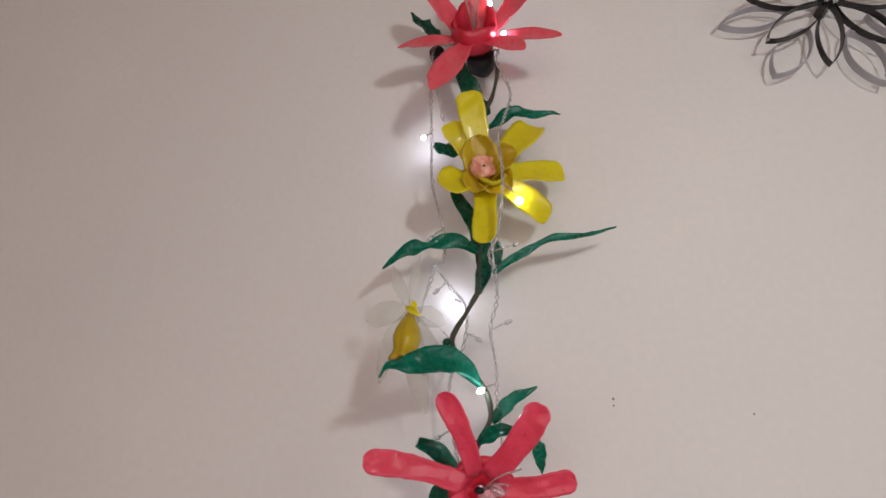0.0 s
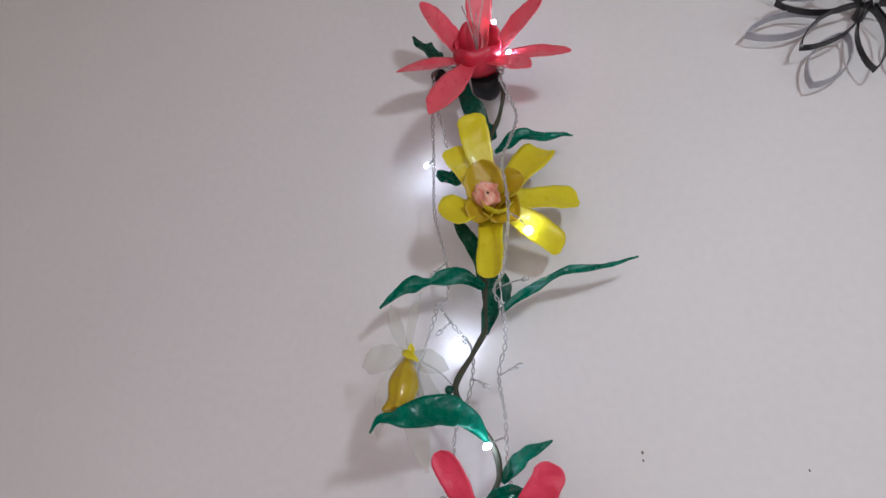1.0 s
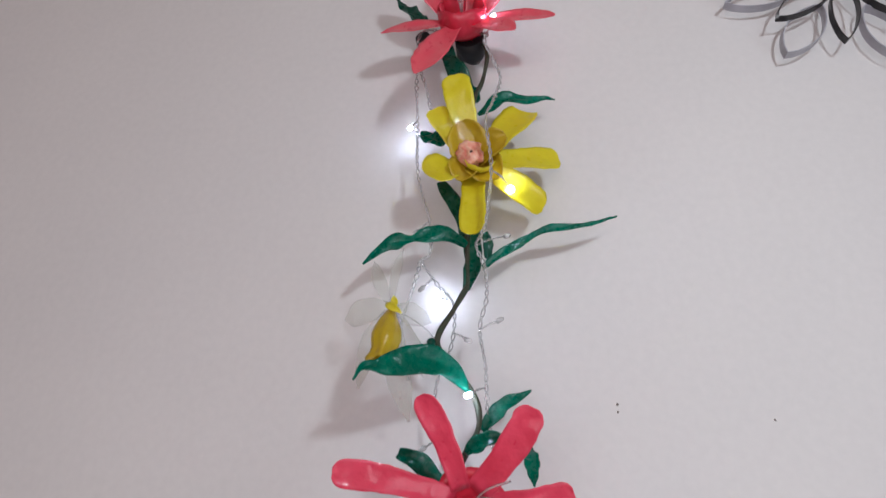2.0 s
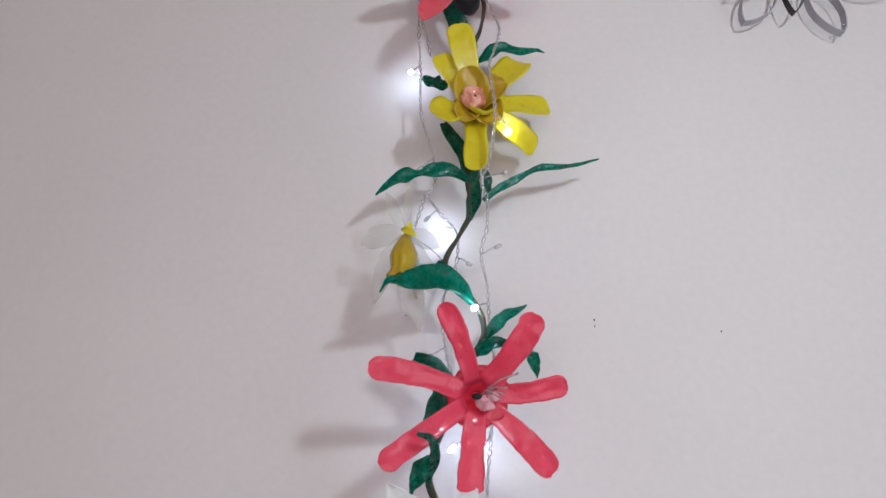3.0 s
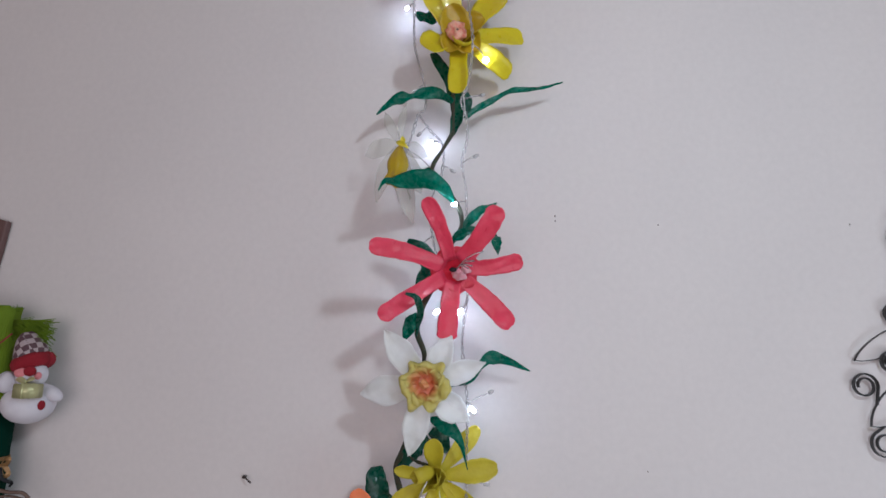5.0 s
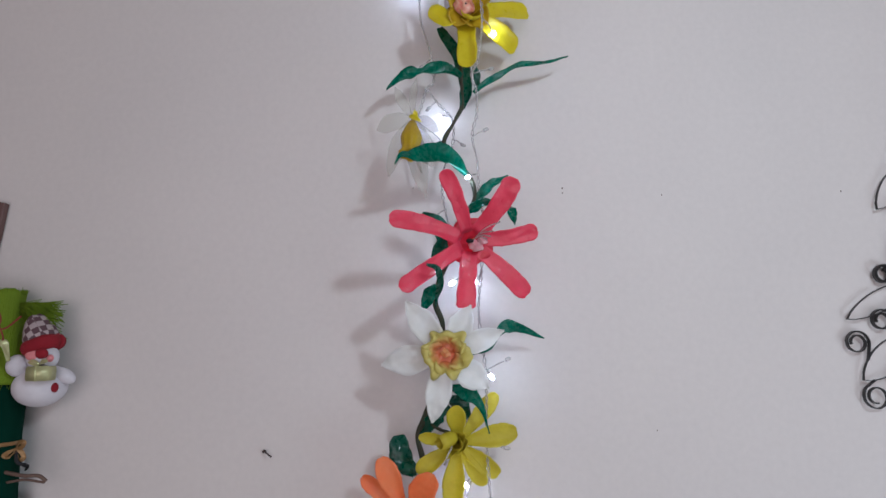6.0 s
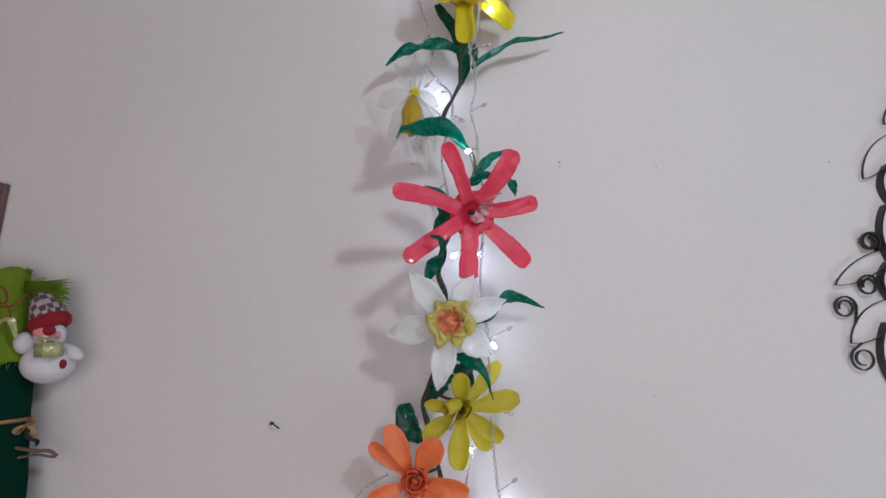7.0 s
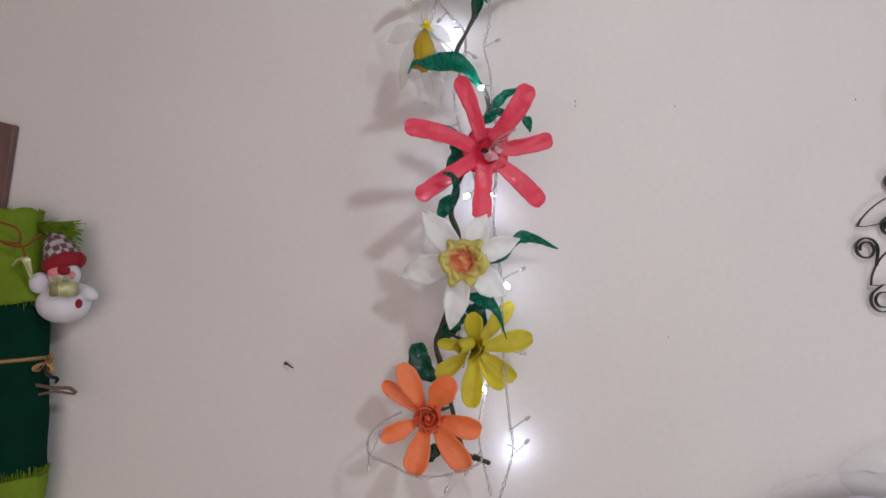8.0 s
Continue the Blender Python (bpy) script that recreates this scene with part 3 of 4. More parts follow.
# orange flower at the end
c = V((-0.066, -0.056, 0.894))
tips = [((-0.117, -0.060, 0.936), 0.0180, 0.008), ((-0.095, -0.070, 0.958), 0.0245, 0.012), ((-0.038, -0.082, 0.943), 0.0300, 0.008), ((-0.005, -0.072, 0.880), 0.0265, 0.010), ((-0.021, -0.078, 0.838), 0.0275, 0.010), ((-0.084, -0.082, 0.837), 0.0285, 0.010), ((-0.120, -0.076, 0.876), 0.0215, 0.008)]
ax = V((0.05, -0.99, 0.05)).normalized()
ora = gpart("flower", lathe(c - ax * 0.004, ax, [(0.003, 0), (0.010, 0.002), (0.014, 0.010), (0.015, 0.018)], 24, 0.14, 5), RUST, label="orange flower with seven rounded petals and a ruffled heart")
for t, w, b in tips:
    d = (V(t) - c).normalized()
    gpart("petal", petal(c + d * 0.008, t, ax, w, b, 0.32, "spoon", 0.02), ORANGE, ora)
gpart("ruffle", rosette(c + ax * 0.002, ax, 0.0030, 0.0155, 2.1, 0.021, 1.0), RUST, ora)
for a, r in ((0.4, 0.013), (2.2, 0.014), (3.6, 0.015), (4.7, 0.016), (5.6, 0.013)):
    d = V((math.cos(a), 0, math.sin(a)))
    gpart("ruffle", petal(c + d * 0.006 + ax * 0.003, c + d * r + ax * 0.018, ax + d * 0.5, 0.018, 0.003, 0.7, "round", 0.14, 10, crinkle=0.0014), RUST, ora)
gpart("bud", lump(c + ax * 0.010, (0.0042, 0.006, 0.0042), 0.0016, 260), RUST, ora)

# stems
for pts, r in (([(0.010, -0.002, 1.700), (0.010, -0.018, 1.695), (0.020, -0.035, 1.675), (0.029, -0.046, 1.651), (0.024, -0.044, 1.616), (0.012, -0.038, 1.585), (0.010, -0.040, 1.52), (0.008, -0.044, 1.45), (0.009, -0.050, 1.381)], 0.0024),
               ([(0.009, -0.050, 1.381), (-0.003, -0.055, 1.357), (-0.016, -0.060, 1.328), (0.000, -0.060, 1.304), (0.015, -0.060, 1.284), (0.020, -0.060, 1.259), (0.007, -0.060, 1.232), (-0.004, -0.058, 1.205), (-0.012, -0.060, 1.186)], 0.0026),
               ([(-0.012, -0.060, 1.186), (-0.025, -0.068, 1.157), (-0.030, -0.068, 1.130), (-0.022, -0.062, 1.104), (-0.026, -0.055, 1.07), (-0.032, -0.050, 1.036), (-0.046, -0.050, 0.997), (-0.054, -0.050, 0.978), (-0.049, -0.043, 0.952), (-0.038, -0.04, 0.902), (-0.026, -0.045, 0.852), (0.003, -0.050, 0.838)], 0.0032),
               ([(0.015, -0.040, 1.520), (0.018, -0.052, 1.503)], 0.0022), ([(-0.004, -0.058, 1.205), (0.010, -0.072, 1.199)], 0.0024),
               ([(-0.026, -0.055, 1.07), (-0.018, -0.08, 1.074)], 0.002),
               ([(-0.046, -0.050, 0.997), (-0.03, -0.046, 0.985), (-0.009, -0.044, 0.978)], 0.002), ([(-0.038, -0.04, 0.902), (-0.065, -0.052, 0.897)], 0.002)):
    gpart("stem", tube(spline(pts, 8), lambda f, r=r: r * (1 + 0.15 * math.sin(f * 37)), 8), STEM)
gpart("filament", tube(spline([(-0.016, -0.060, 1.328), (-0.030, -0.062, 1.342), (-0.052, -0.079, 1.353)], 8), 0.0007, 5), WIRE, label="thin clear filament")
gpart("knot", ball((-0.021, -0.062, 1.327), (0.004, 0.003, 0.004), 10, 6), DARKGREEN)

# leaves: control points, width, outline, material, tilt, then pinch and where it sits
LEAVES = [
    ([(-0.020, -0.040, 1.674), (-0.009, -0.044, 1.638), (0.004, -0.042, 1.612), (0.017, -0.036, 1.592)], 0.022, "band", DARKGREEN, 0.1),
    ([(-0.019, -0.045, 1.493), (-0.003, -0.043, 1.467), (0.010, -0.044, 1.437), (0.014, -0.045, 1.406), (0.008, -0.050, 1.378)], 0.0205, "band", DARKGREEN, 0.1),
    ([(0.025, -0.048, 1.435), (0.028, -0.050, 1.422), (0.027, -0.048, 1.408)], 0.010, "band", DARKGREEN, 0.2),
    ([(-0.040, -0.040, 1.704), (-0.058, -0.042, 1.719), (-0.077, -0.040, 1.741)], 0.018, "leaf", DARKGREEN, -0.1),
    ([(0.019, -0.040, 1.573), (0.041, -0.044, 1.587), (0.069, -0.040, 1.589), (0.099, -0.030, 1.594)], 0.0165, "leaf", GREEN, 0.1),
    ([(-0.014, -0.041, 1.542), (-0.027, -0.045, 1.544), (-0.042, -0.041, 1.553)], 0.0165, "round", GREEN, 0.0),
    ([(0.008, -0.050, 1.421), (-0.016, -0.052, 1.434), (-0.042, -0.055, 1.427), (-0.065, -0.058, 1.422), (-0.087, -0.060, 1.401)], 0.0185, "leaf", GREEN, 0.1, 0.62, 0.50),
    ([(0.023, -0.050, 1.399), (0.047, -0.048, 1.416), (0.074, -0.045, 1.434), (0.109, -0.042, 1.440), (0.149, -0.037, 1.452)], 0.0125, "leaf", GREEN, 0.2, 0.55, 0.47),
    ([(0.014, -0.060, 1.282), (-0.003, -0.072, 1.302), (-0.025, -0.088, 1.306), (-0.051, -0.108, 1.298), (-0.065, -0.114, 1.295), (-0.072, -0.116, 1.286)], 0.0235, "hook", GREEN, 0.1),
    ([(0.022, -0.050, 1.255), (0.038, -0.052, 1.274), (0.063, -0.050, 1.288)], 0.0135, "leaf", GREEN, 0.2),
    ([(0.010, -0.066, 1.237), (0.026, -0.074, 1.246), (0.048, -0.080, 1.248)], 0.0140, "leaf", GREEN, 0.2),
    ([(0.059, -0.080, 1.243), (0.061, -0.098, 1.228), (0.062, -0.108, 1.213)], 0.0115, "leaf", GREEN, 0.1),
    ([(-0.045, -0.064, 1.236), (-0.024, -0.062, 1.227), (-0.018, -0.060, 1.207), (-0.026, -0.060, 1.185), (-0.034, -0.060, 1.170)], 0.0200, "band", GREEN, 0.1),
    ([(-0.037, -0.124, 1.168), (-0.026, -0.118, 1.163), (-0.023, -0.104, 1.151), (-0.027, -0.088, 1.137), (-0.030, -0.078, 1.124)], 0.0075, "leaf", DARKGREEN, 0.2),
    ([(-0.029, -0.082, 1.150), (-0.038, -0.074, 1.137), (-0.046, -0.066, 1.117)], 0.0150, "leaf", GREEN, 0.2),
    ([(0.008, -0.058, 1.071), (0.032, -0.052, 1.081), (0.052, -0.045, 1.101), (0.074, -0.038, 1.098), (0.101, -0.032, 1.087)], 0.0165, "leaf", GREEN, 0.1, 0.5, 0.36),
    ([(-0.018, -0.058, 1.034), (0.002, -0.070, 1.028), (0.019, -0.074, 1.013), (0.028, -0.070, 0.982)], 0.0170, "hook", GREEN, 0.1),
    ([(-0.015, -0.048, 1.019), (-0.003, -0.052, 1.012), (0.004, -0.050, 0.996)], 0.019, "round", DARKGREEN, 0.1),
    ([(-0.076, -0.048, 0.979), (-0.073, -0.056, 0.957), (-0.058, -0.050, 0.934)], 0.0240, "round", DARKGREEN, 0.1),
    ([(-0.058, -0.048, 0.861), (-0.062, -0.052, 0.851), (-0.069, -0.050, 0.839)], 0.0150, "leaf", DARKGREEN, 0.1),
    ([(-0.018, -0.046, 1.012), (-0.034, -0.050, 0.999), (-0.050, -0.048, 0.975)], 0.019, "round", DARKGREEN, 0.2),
]
for pts, w, shape, mat, tilt, *pin in LEAVES:
    gpart("leaf", leaf(pts, w, shape, tilt, rng.uniform(-0.25, 0.25), pinch=pin[0] if pin else 0, where=pin[1] if pin else 0.5), mat)
gpart("cut_end", tube(spline([(-0.014, -0.050, 0.847), (-0.006, -0.056, 0.844), (0.004, -0.060, 0.840)], 5), 0.0024, 8), STEM)


# ---- the fairy lights ----
lights = empty("fairy_light_string", (0.02, -0.05, 1.66), "clear twisted wire of partly lit fairy lights along the garland", "fairy lights")
L0 = lights.location.copy()
bpy.context.view_layer.update()
WIRES = [
    [(0.010, -0.030, 1.690), (0.030, -0.070, 1.655), (0.029, -0.070, 1.641), (0.042, -0.075, 1.594), (0.037, -0.088, 1.553), (0.029, -0.098, 1.527), (0.035, -0.098, 1.476), (0.028, -0.088, 1.424), (0.019, -0.080, 1.409), (0.027, -0.066, 1.392), (0.025, -0.050, 1.369), (0.021, -0.046, 1.342), (0.024, -0.050, 1.307), (0.027, -0.050, 1.270), (0.031, -0.042, 1.224), (0.026, -0.042, 1.17), (0.022, -0.050, 1.116), (0.026, -0.050, 1.048), (0.027, -0.050, 0.967), (0.028, -0.050, 0.889), (0.032, -0.050, 0.850), (0.014, -0.050, 0.798), (0.004, -0.046, 0.762)],
    [(-0.020, -0.040, 1.690), (-0.043, -0.052, 1.678), (-0.047, -0.050, 1.624), (-0.045, -0.045, 1.563), (-0.042, -0.040, 1.506), (-0.030, -0.040, 1.450), (-0.027, -0.040, 1.418), (-0.037, -0.040, 1.411), (-0.020, -0.038, 1.388), (-0.005, -0.040, 1.367), (-0.006, -0.040, 1.331), (-0.019, -0.036, 1.291), (-0.016, -0.036, 1.24), (0.0, -0.034, 1.19), (0.006, -0.036, 1.12), (0.003, -0.036, 1.02), (0.010, -0.036, 0.935), (0.004, -0.042, 0.920), (-0.006, -0.040, 0.881), (-0.006, -0.040, 0.848), (0.006, -0.040, 0.795)],
    [(-0.047, -0.030, 1.30), (-0.056, -0.024, 1.345), (-0.044, -0.026, 1.400), (-0.037, -0.040, 1.411)],
    [(-0.006, -0.046, 0.848), (-0.008, -0.080, 0.846), (-0.040, -0.088, 0.838), (-0.078, -0.088, 0.836), (-0.109, -0.084, 0.849), (-0.131, -0.080, 0.859), (-0.134, -0.070, 0.876), (-0.120, -0.060, 0.890), (-0.095, -0.05, 0.90)],
    [(-0.045, -0.040, 1.640), (-0.038, -0.034, 1.612), (-0.034, -0.030, 1.590)],
]
for k, pts in enumerate(WIRES):
    pts = [(x + 0.0012 * math.sin(i * 2.7 + k), y, z) for i, (x, y, z) in enumerate(pts)]
    part("wire", shift(twisted(pts), L0), WIRE, lights)


def bulb(root, tip, lit):
    root, tip = V(root), V(tip)
    d = (tip - root).normalized()
    part("bulb_lead", shift(twisted([root, root.lerp(tip, 0.5) + V((0.001, -0.001, 0.001)), tip], 5, 0.009, 0.0008, 0.0005), L0), WIRE, lights)
    geo = tube([tip - d * 0.001, tip, tip + d * 0.003, tip + d * 0.0055, tip + d * 0.0068], lambda f: (0.0016, 0.0024, 0.0024, 0.0019, 0.0006)[round(f * 4)], 8)
    part("bulb", shift(geo, L0), GLOW if lit else BULB, lights, "small lit white lamp" if lit else "small clear lamp")


for root, tip, lit in (
        ((-0.045, -0.046, 1.566), (-0.056, -0.026, 1.573), True), ((0.033, -0.095, 1.476), (0.050, -0.062, 1.474), True), ((-0.010, -0.040, 1.372), (-0.021, -0.020, 1.380), True),
        ((0.024, -0.050, 1.290), (0.013, -0.068, 1.282), True), ((0.003, -0.035, 1.165), (-0.008, -0.040, 1.157), True), ((0.027, -0.043, 1.170), (0.019, -0.036, 1.158), True),
        ((0.026, -0.050, 1.052), (0.032, -0.052, 1.045), True), ((0.008, -0.038, 0.930), (0.000, -0.044, 0.923), True), ((0.026, -0.049, 0.858), (0.041, -0.020, 0.840), True),
        ((0.029, -0.070, 1.650), (0.036, -0.066, 1.678), True), ((0.010, -0.032, 1.700), (0.020, -0.058, 1.728), True),
        ((0.021, -0.046, 1.342), (0.035, -0.046, 1.349), False), ((0.020, -0.078, 1.410), (0.044, -0.062, 1.424), False), ((0.027, -0.05, 0.966), (0.046, -0.050, 0.963), False),
        ((0.026, -0.05, 1.050), (0.052, -0.045, 1.062), False), ((0.030, -0.05, 0.875), (0.048, -0.05, 0.886), False), ((0.031, -0.05, 0.845), (0.047, -0.046, 0.858), False),
        ((-0.134, -0.074, 0.872), (-0.135, -0.070, 0.844), False), ((-0.040, -0.088, 0.838), (-0.046, -0.086, 0.822), False), ((-0.006, -0.041, 0.850), (-0.022, -0.044, 0.828), False),
        ((-0.131, -0.080, 0.859), (-0.120, -0.078, 0.880), False), ((-0.030, -0.040, 1.452), (-0.043, -0.030, 1.447), False), ((-0.024, -0.040, 1.393), (-0.034, -0.036, 1.386), False),
        ((-0.006, -0.040, 1.340), (0.006, -0.034, 1.336), False), ((-0.016, -0.036, 1.25), (-0.03, -0.026, 1.243), False)):
    bulb(root, tip, lit)


# ---- black card flower ----
def almond(c, angle, inner, outer, width):
    """A pointed loop of card as a closed line of x, z."""
    a = math.radians(angle)
    ux, uz = math.cos(a), math.sin(a)
    out = []
    for side, order in ((1, range(13)), (-1, range(12, -1, -1))):
        for k in order:
            u = k / 12
            w = side * width / 2 * math.sin(math.pi * u) ** 0.72
            r = inner + (outer - inner) * u
            out.append((c[0] + ux * r - uz * w, c[1] + uz * r + ux * w))
    return out


def curl(c, r, turns, start, hand=1, tail=None):
    """A rolled curl of card, from a straight tail into a spiral."""
    n = int(26 * turns)
    pts = [] if tail is None else [tail]
    for k in range(n + 1):
        u = k / n
        a = math.radians(start) + hand * 2 * math.pi * turns * u
        rr = r * (1 - 0.52 * u)
        pts.append((c[0] + rr * math.cos(a), c[1] + rr * math.sin(a)))
    return pts


fc = (0.415, 1.738)
card = empty("card_flower_wall_art", (fc[0], 0, fc[1]), "black card flower of pointed loops fixed to the wall, outer ones painted glare-grey", "wall art")
C0 = card.location.copy()
bpy.context.view_layer.update()
# outer loops: the grey is painted-in glare on the card
for a, length, width in ((-170, 0.125, 0.030), (-127, 0.121, 0.036), (-70, 0.121, 0.035), (-26, 0.122, 0.034), (22, 0.122, 0.035), (64, 0.122, 0.035), (106, 0.122, 0.035), (148, 0.122, 0.034)):
    part("outer_loop", shift(ribbon_strip(almond(fc, a, 0.044, length, width), 0.012, 0.022, 0.0011), C0), GLARE_INK, card, "card loop, its glare painted as grey", smooth=False)
for a, length, width in ((-145, 0.094, 0.030), (-100, 0.092, 0.027), (-46, 0.092, 0.031), (0, 0.092, 0.030), (173, 0.090, 0.030), (44, 0.092, 0.030), (87, 0.092, 0.030), (131, 0.092, 0.030)):
    part("inner_loop", shift(ribbon_strip(almond(fc, a, 0.007, length, width), 0.021, 0.029, 0.0011), C0), INK, card, smooth=False)
for a in (-145, -69, -26, 174):
    r = 0.095 if a in (-145, 174) else 0.113
    part("glass_bead", shift(ball((fc[0] + r * math.cos(math.radians(a)), -0.029 if a in (-145, 174) else -0.0225, fc[1] + r * math.sin(math.radians(a))), (0.0024, 0.002, 0.0018), 8, 6), C0), BULB, card, "tiny clear glass bead")
for k in range(5):
    part("glass_bead", shift(ball((fc[0] + 0.008 * math.cos(k * 1.26), -0.032, fc[1] + 0.008 * math.sin(k * 1.26)), (0.0034, 0.003, 0.0026), 8, 6), C0), BULB, card, "tiny clear glass bead")
part("middle", shift(tube([V((fc[0], 0, fc[1])), V((fc[0], -0.02, fc[1])), V((fc[0], -0.030, fc[1])), V((fc[0], -0.032, fc[1]))], lambda f: 0.006 if f < 0.9 else 0.004, 14), C0), INK, card)


# ---- black card scrollwork ----
sc = empty("card_scroll_wall_art", (0.60, 0, 1.10), "black card scrollwork of leaf loops and curls on the wall", "wall art")
S0 = sc.location.copy()
bpy.context.view_layer.update()


def scroll(name, line, near=0.005, far=0.0085, thick=0.0010, both=True):
    for s in ((1, -1) if both else (1,)):
        pts = [(0.62 + s * (x - 0.62), z) for x, z in line]
        part(name, shift(ribbon_strip(pts, near, far, thick), S0), INK, sc, smooth=False)


scroll("leaf_loop", almond((0.484, 1.103), 27, 0.0, 0.098, 0.026))
scroll("leaf_loop", almond((0.541, 1.243), 50, 0.0, 0.082, 0.030))
scroll("leaf_loop", almond((0.494, 1.028), 38, 0.0, 0.088, 0.036))
scroll("leaf_loop", almond((0.580, 1.318), 42, 0.0, 0.06, 0.024))
scroll("curl", curl((0.536, 1.158), 0.0135, 1.4, -60, 1, (0.562, 1.152)), far=0.0105, thick=0.0034)
scroll("curl", curl((0.526, 1.101), 0.0140, 1.5, 20, 1, (0.543, 1.092)), far=0.0095, thick=0.0020)
scroll("curl", curl((0.492, 1.074), 0.0152, 1.6, -20, 1, (0.503, 1.052)), far=0.0092, thick=0.0018)
scroll("curl", curl((0.507, 1.008), 0.0160, 1.4, 135, 1, (0.508, 1.028)), far=0.0092, thick=0.0016)
for x, z, h in ((0.563, 1.233, 0.028), (0.552, 1.166, 0.040), (0.544, 1.104, 0.026), (0.530, 1.012, 0.040)):
    line = [(x + 0.012 * (2 * (k / 12) - 1) ** 2, z + h * (2 * k / 12 - 1)) for k in range(13)]
    scroll("side_arc", line, near=0.0, far=0.011, thick=0.0032)
scroll("centre_ring", [(0.62 + 0.03 * math.cos(k * math.pi / 15), 1.115 + 0.05 * math.sin(k * math.pi / 15)) for k in range(31)], near=0.0, both=False)

# ---- nail ----
nail = tagged(new("nail", mesh_of("nail", *shift(join(tube([V((-0.247, 0.003, 0.9565)), V((-0.2455, -0.005, 0.956)), V((-0.240, -0.009, 0.953)), V((-0.236, -0.011, 0.951))], 0.0011, 8), tube([V((-0.2475, -0.003, 0.9565)), V((-0.2470, -0.006, 0.9565))], 0.0021, 8)), (-0.242, 0, 0.953)), NAIL)), "small dark bent nail sticking out of the wall", "nail")
nail.location = (-0.242, 0, 0.953)

# ---- wrapped wall hanging with a wooden board ----
hang = empty("wrapped_wall_hanging", (-0.567, 0, 1.0), "dark green felt roll with lime burlap ends and gold ribbon", "wall hanging")
H0 = hang.location.copy()
bpy.context.view_layer.update()
RX, RY, RR, FLAT = -0.5910, -0.037, 0.0565, 0.62


def roll(z0, z1, r, crumple, rings=14, sides=48):
    rows = []
    for i in range(rings + 1):
        z = z0 + (z1 - z0) * i / rings
        row = []
        for k in range(sides + 1):
            a = 2 * math.pi * (k % sides) / sides + math.pi / 2
            n = noise.noise(V((math.cos(a) * 2.2, math.sin(a) * 2.2, z * 26)))
            rr = r(i / rings) + crumple * n
            row.append(V((RX + rr * math.cos(a), RY + FLAT * rr * math.sin(a), z + crumple * 1.4 * noise.noise(V((math.cos(a) * 4, math.sin(a) * 4, 3 + z))))))
        rows.append(row)
    return sheet(rows, 0.0012)


def hpart(name, geo, mat, label="", smooth=True):
    return part(name, shift(geo, H0), mat, hang, label, smooth)


hpart("felt_wrap", roll(0.830, 1.050, lambda u: RR + 0.0012 * math.sin(u * 3.1), 0.0016), FELT)
hpart("burlap_collar", roll(1.044, 1.160, lambda u: RR + 0.0055 - 0.015 * u - 0.006 * math.sin(u * math.pi), 0.0040), LIME, "lime green burlap")
hpart("burlap_end", roll(0.775, 0.838, lambda u: RR - 0.004 + 0.006 * u, 0.0020), LIME, "lime green burlap")


def threads(n, start, way, length, radius=0.0005):
    geos = []
    for k in range(n):
        a = start(k / n)
        d = way(k / n)
        l = length * rng.uniform(0.5, 1.2)
        w = V((rng.uniform(-1, 1), rng.uniform(-1, 1), rng.uniform(-1, 1))) * l * 0.22
        geos.append(tube([a, a + d * l * 0.5 + w * 0.5, a + d * l + w], radius, 3))
    return join(*geos)


def ring(f, r, z):
    a = -math.pi * 1.05 + f * math.pi * 1.3
    return V((RX + r * math.cos(a), RY + FLAT * r * math.sin(a), z))


hpart("fringe", threads(150, lambda f: ring(f, RR - 0.010, 1.154), lambda f: V((0.1, 0, 1)), 0.007, 0.0004), LIME)
hpart("fringe", threads(46, lambda f: ring(f, RR + 0.0058, 1.047), lambda f: V((0.02, -0.02, -1)), 0.009, 0.0004), LIME)
hpart("fringe", threads(170, lambda f: ring(f, RR + 0.0022, 0.838), lambda f: V((0, 0, 1)), 0.010), LIME)
hpart("fringe", threads(170, lambda f: ring(f, RR - 0.004, 0.780), lambda f: V((0, 0, -1)), 0.030), LIME)
hpart("tuft", threads(420, lambda f: V((-0.532 + 0.012 * math.sin(f * 90), -0.036 + 0.006 * math.cos(f * 70), 1.134 + 0.009 * math.sin(f * 50))), lambda f: V((0.92, -0.1, -0.34 + 0.34 * math.sin(f * 33))), 0.027, 0.0005), LIME, "frayed lime tuft")

# board: a tapered plank behind the roll
bw = [(-0.648, 0.80, 0.020), (-0.653, 1.172, 0.035), (-0.658, 1.279, 0.053)]
vs, fs = [], []
for x, z, w in bw:
    w += 0.004
    vs += [V((x - w, -0.002, z)), V((x + w, -0.002, z)), V((x + w, -0.0095, z + 0.001)), V((x + w - 0.001, -0.0105, z)), V((x - w + 0.001, -0.0105, z)), V((x - w, -0.0095, z))]
for i in range(2):
    for k in range(6):
        a, b = i * 6 + k, i * 6 + (k + 1) % 6
        fs.append((a, b, b + 6, a + 6))
fs += [tuple(range(6))[::-1], tuple(range(12, 18))]
vs = [V((v.x, v.y, v.z - (0.30 * (v.x + 0.60) if v.z > 1.25 else 0))) for v in vs]
hpart("nail_hole", tube([V((-0.622, -0.0102, 1.272)), V((-0.622, -0.0112, 1.272))], 0.003, 10), BLACK)
hpart("wooden_board", (vs, fs), WOOD, "dark brown tapered wooden board", smooth=False)


def band(z, r, h):
    return sheet([[V((RX + r * math.cos(2 * math.pi * k / 40), RY + FLAT * r * math.sin(2 * math.pi * k / 40), z + dz + 0.002 * math.cos(2 * math.pi * k / 40))) for k in range(41)] for dz in (-h / 2, h / 2)], 0.0009)


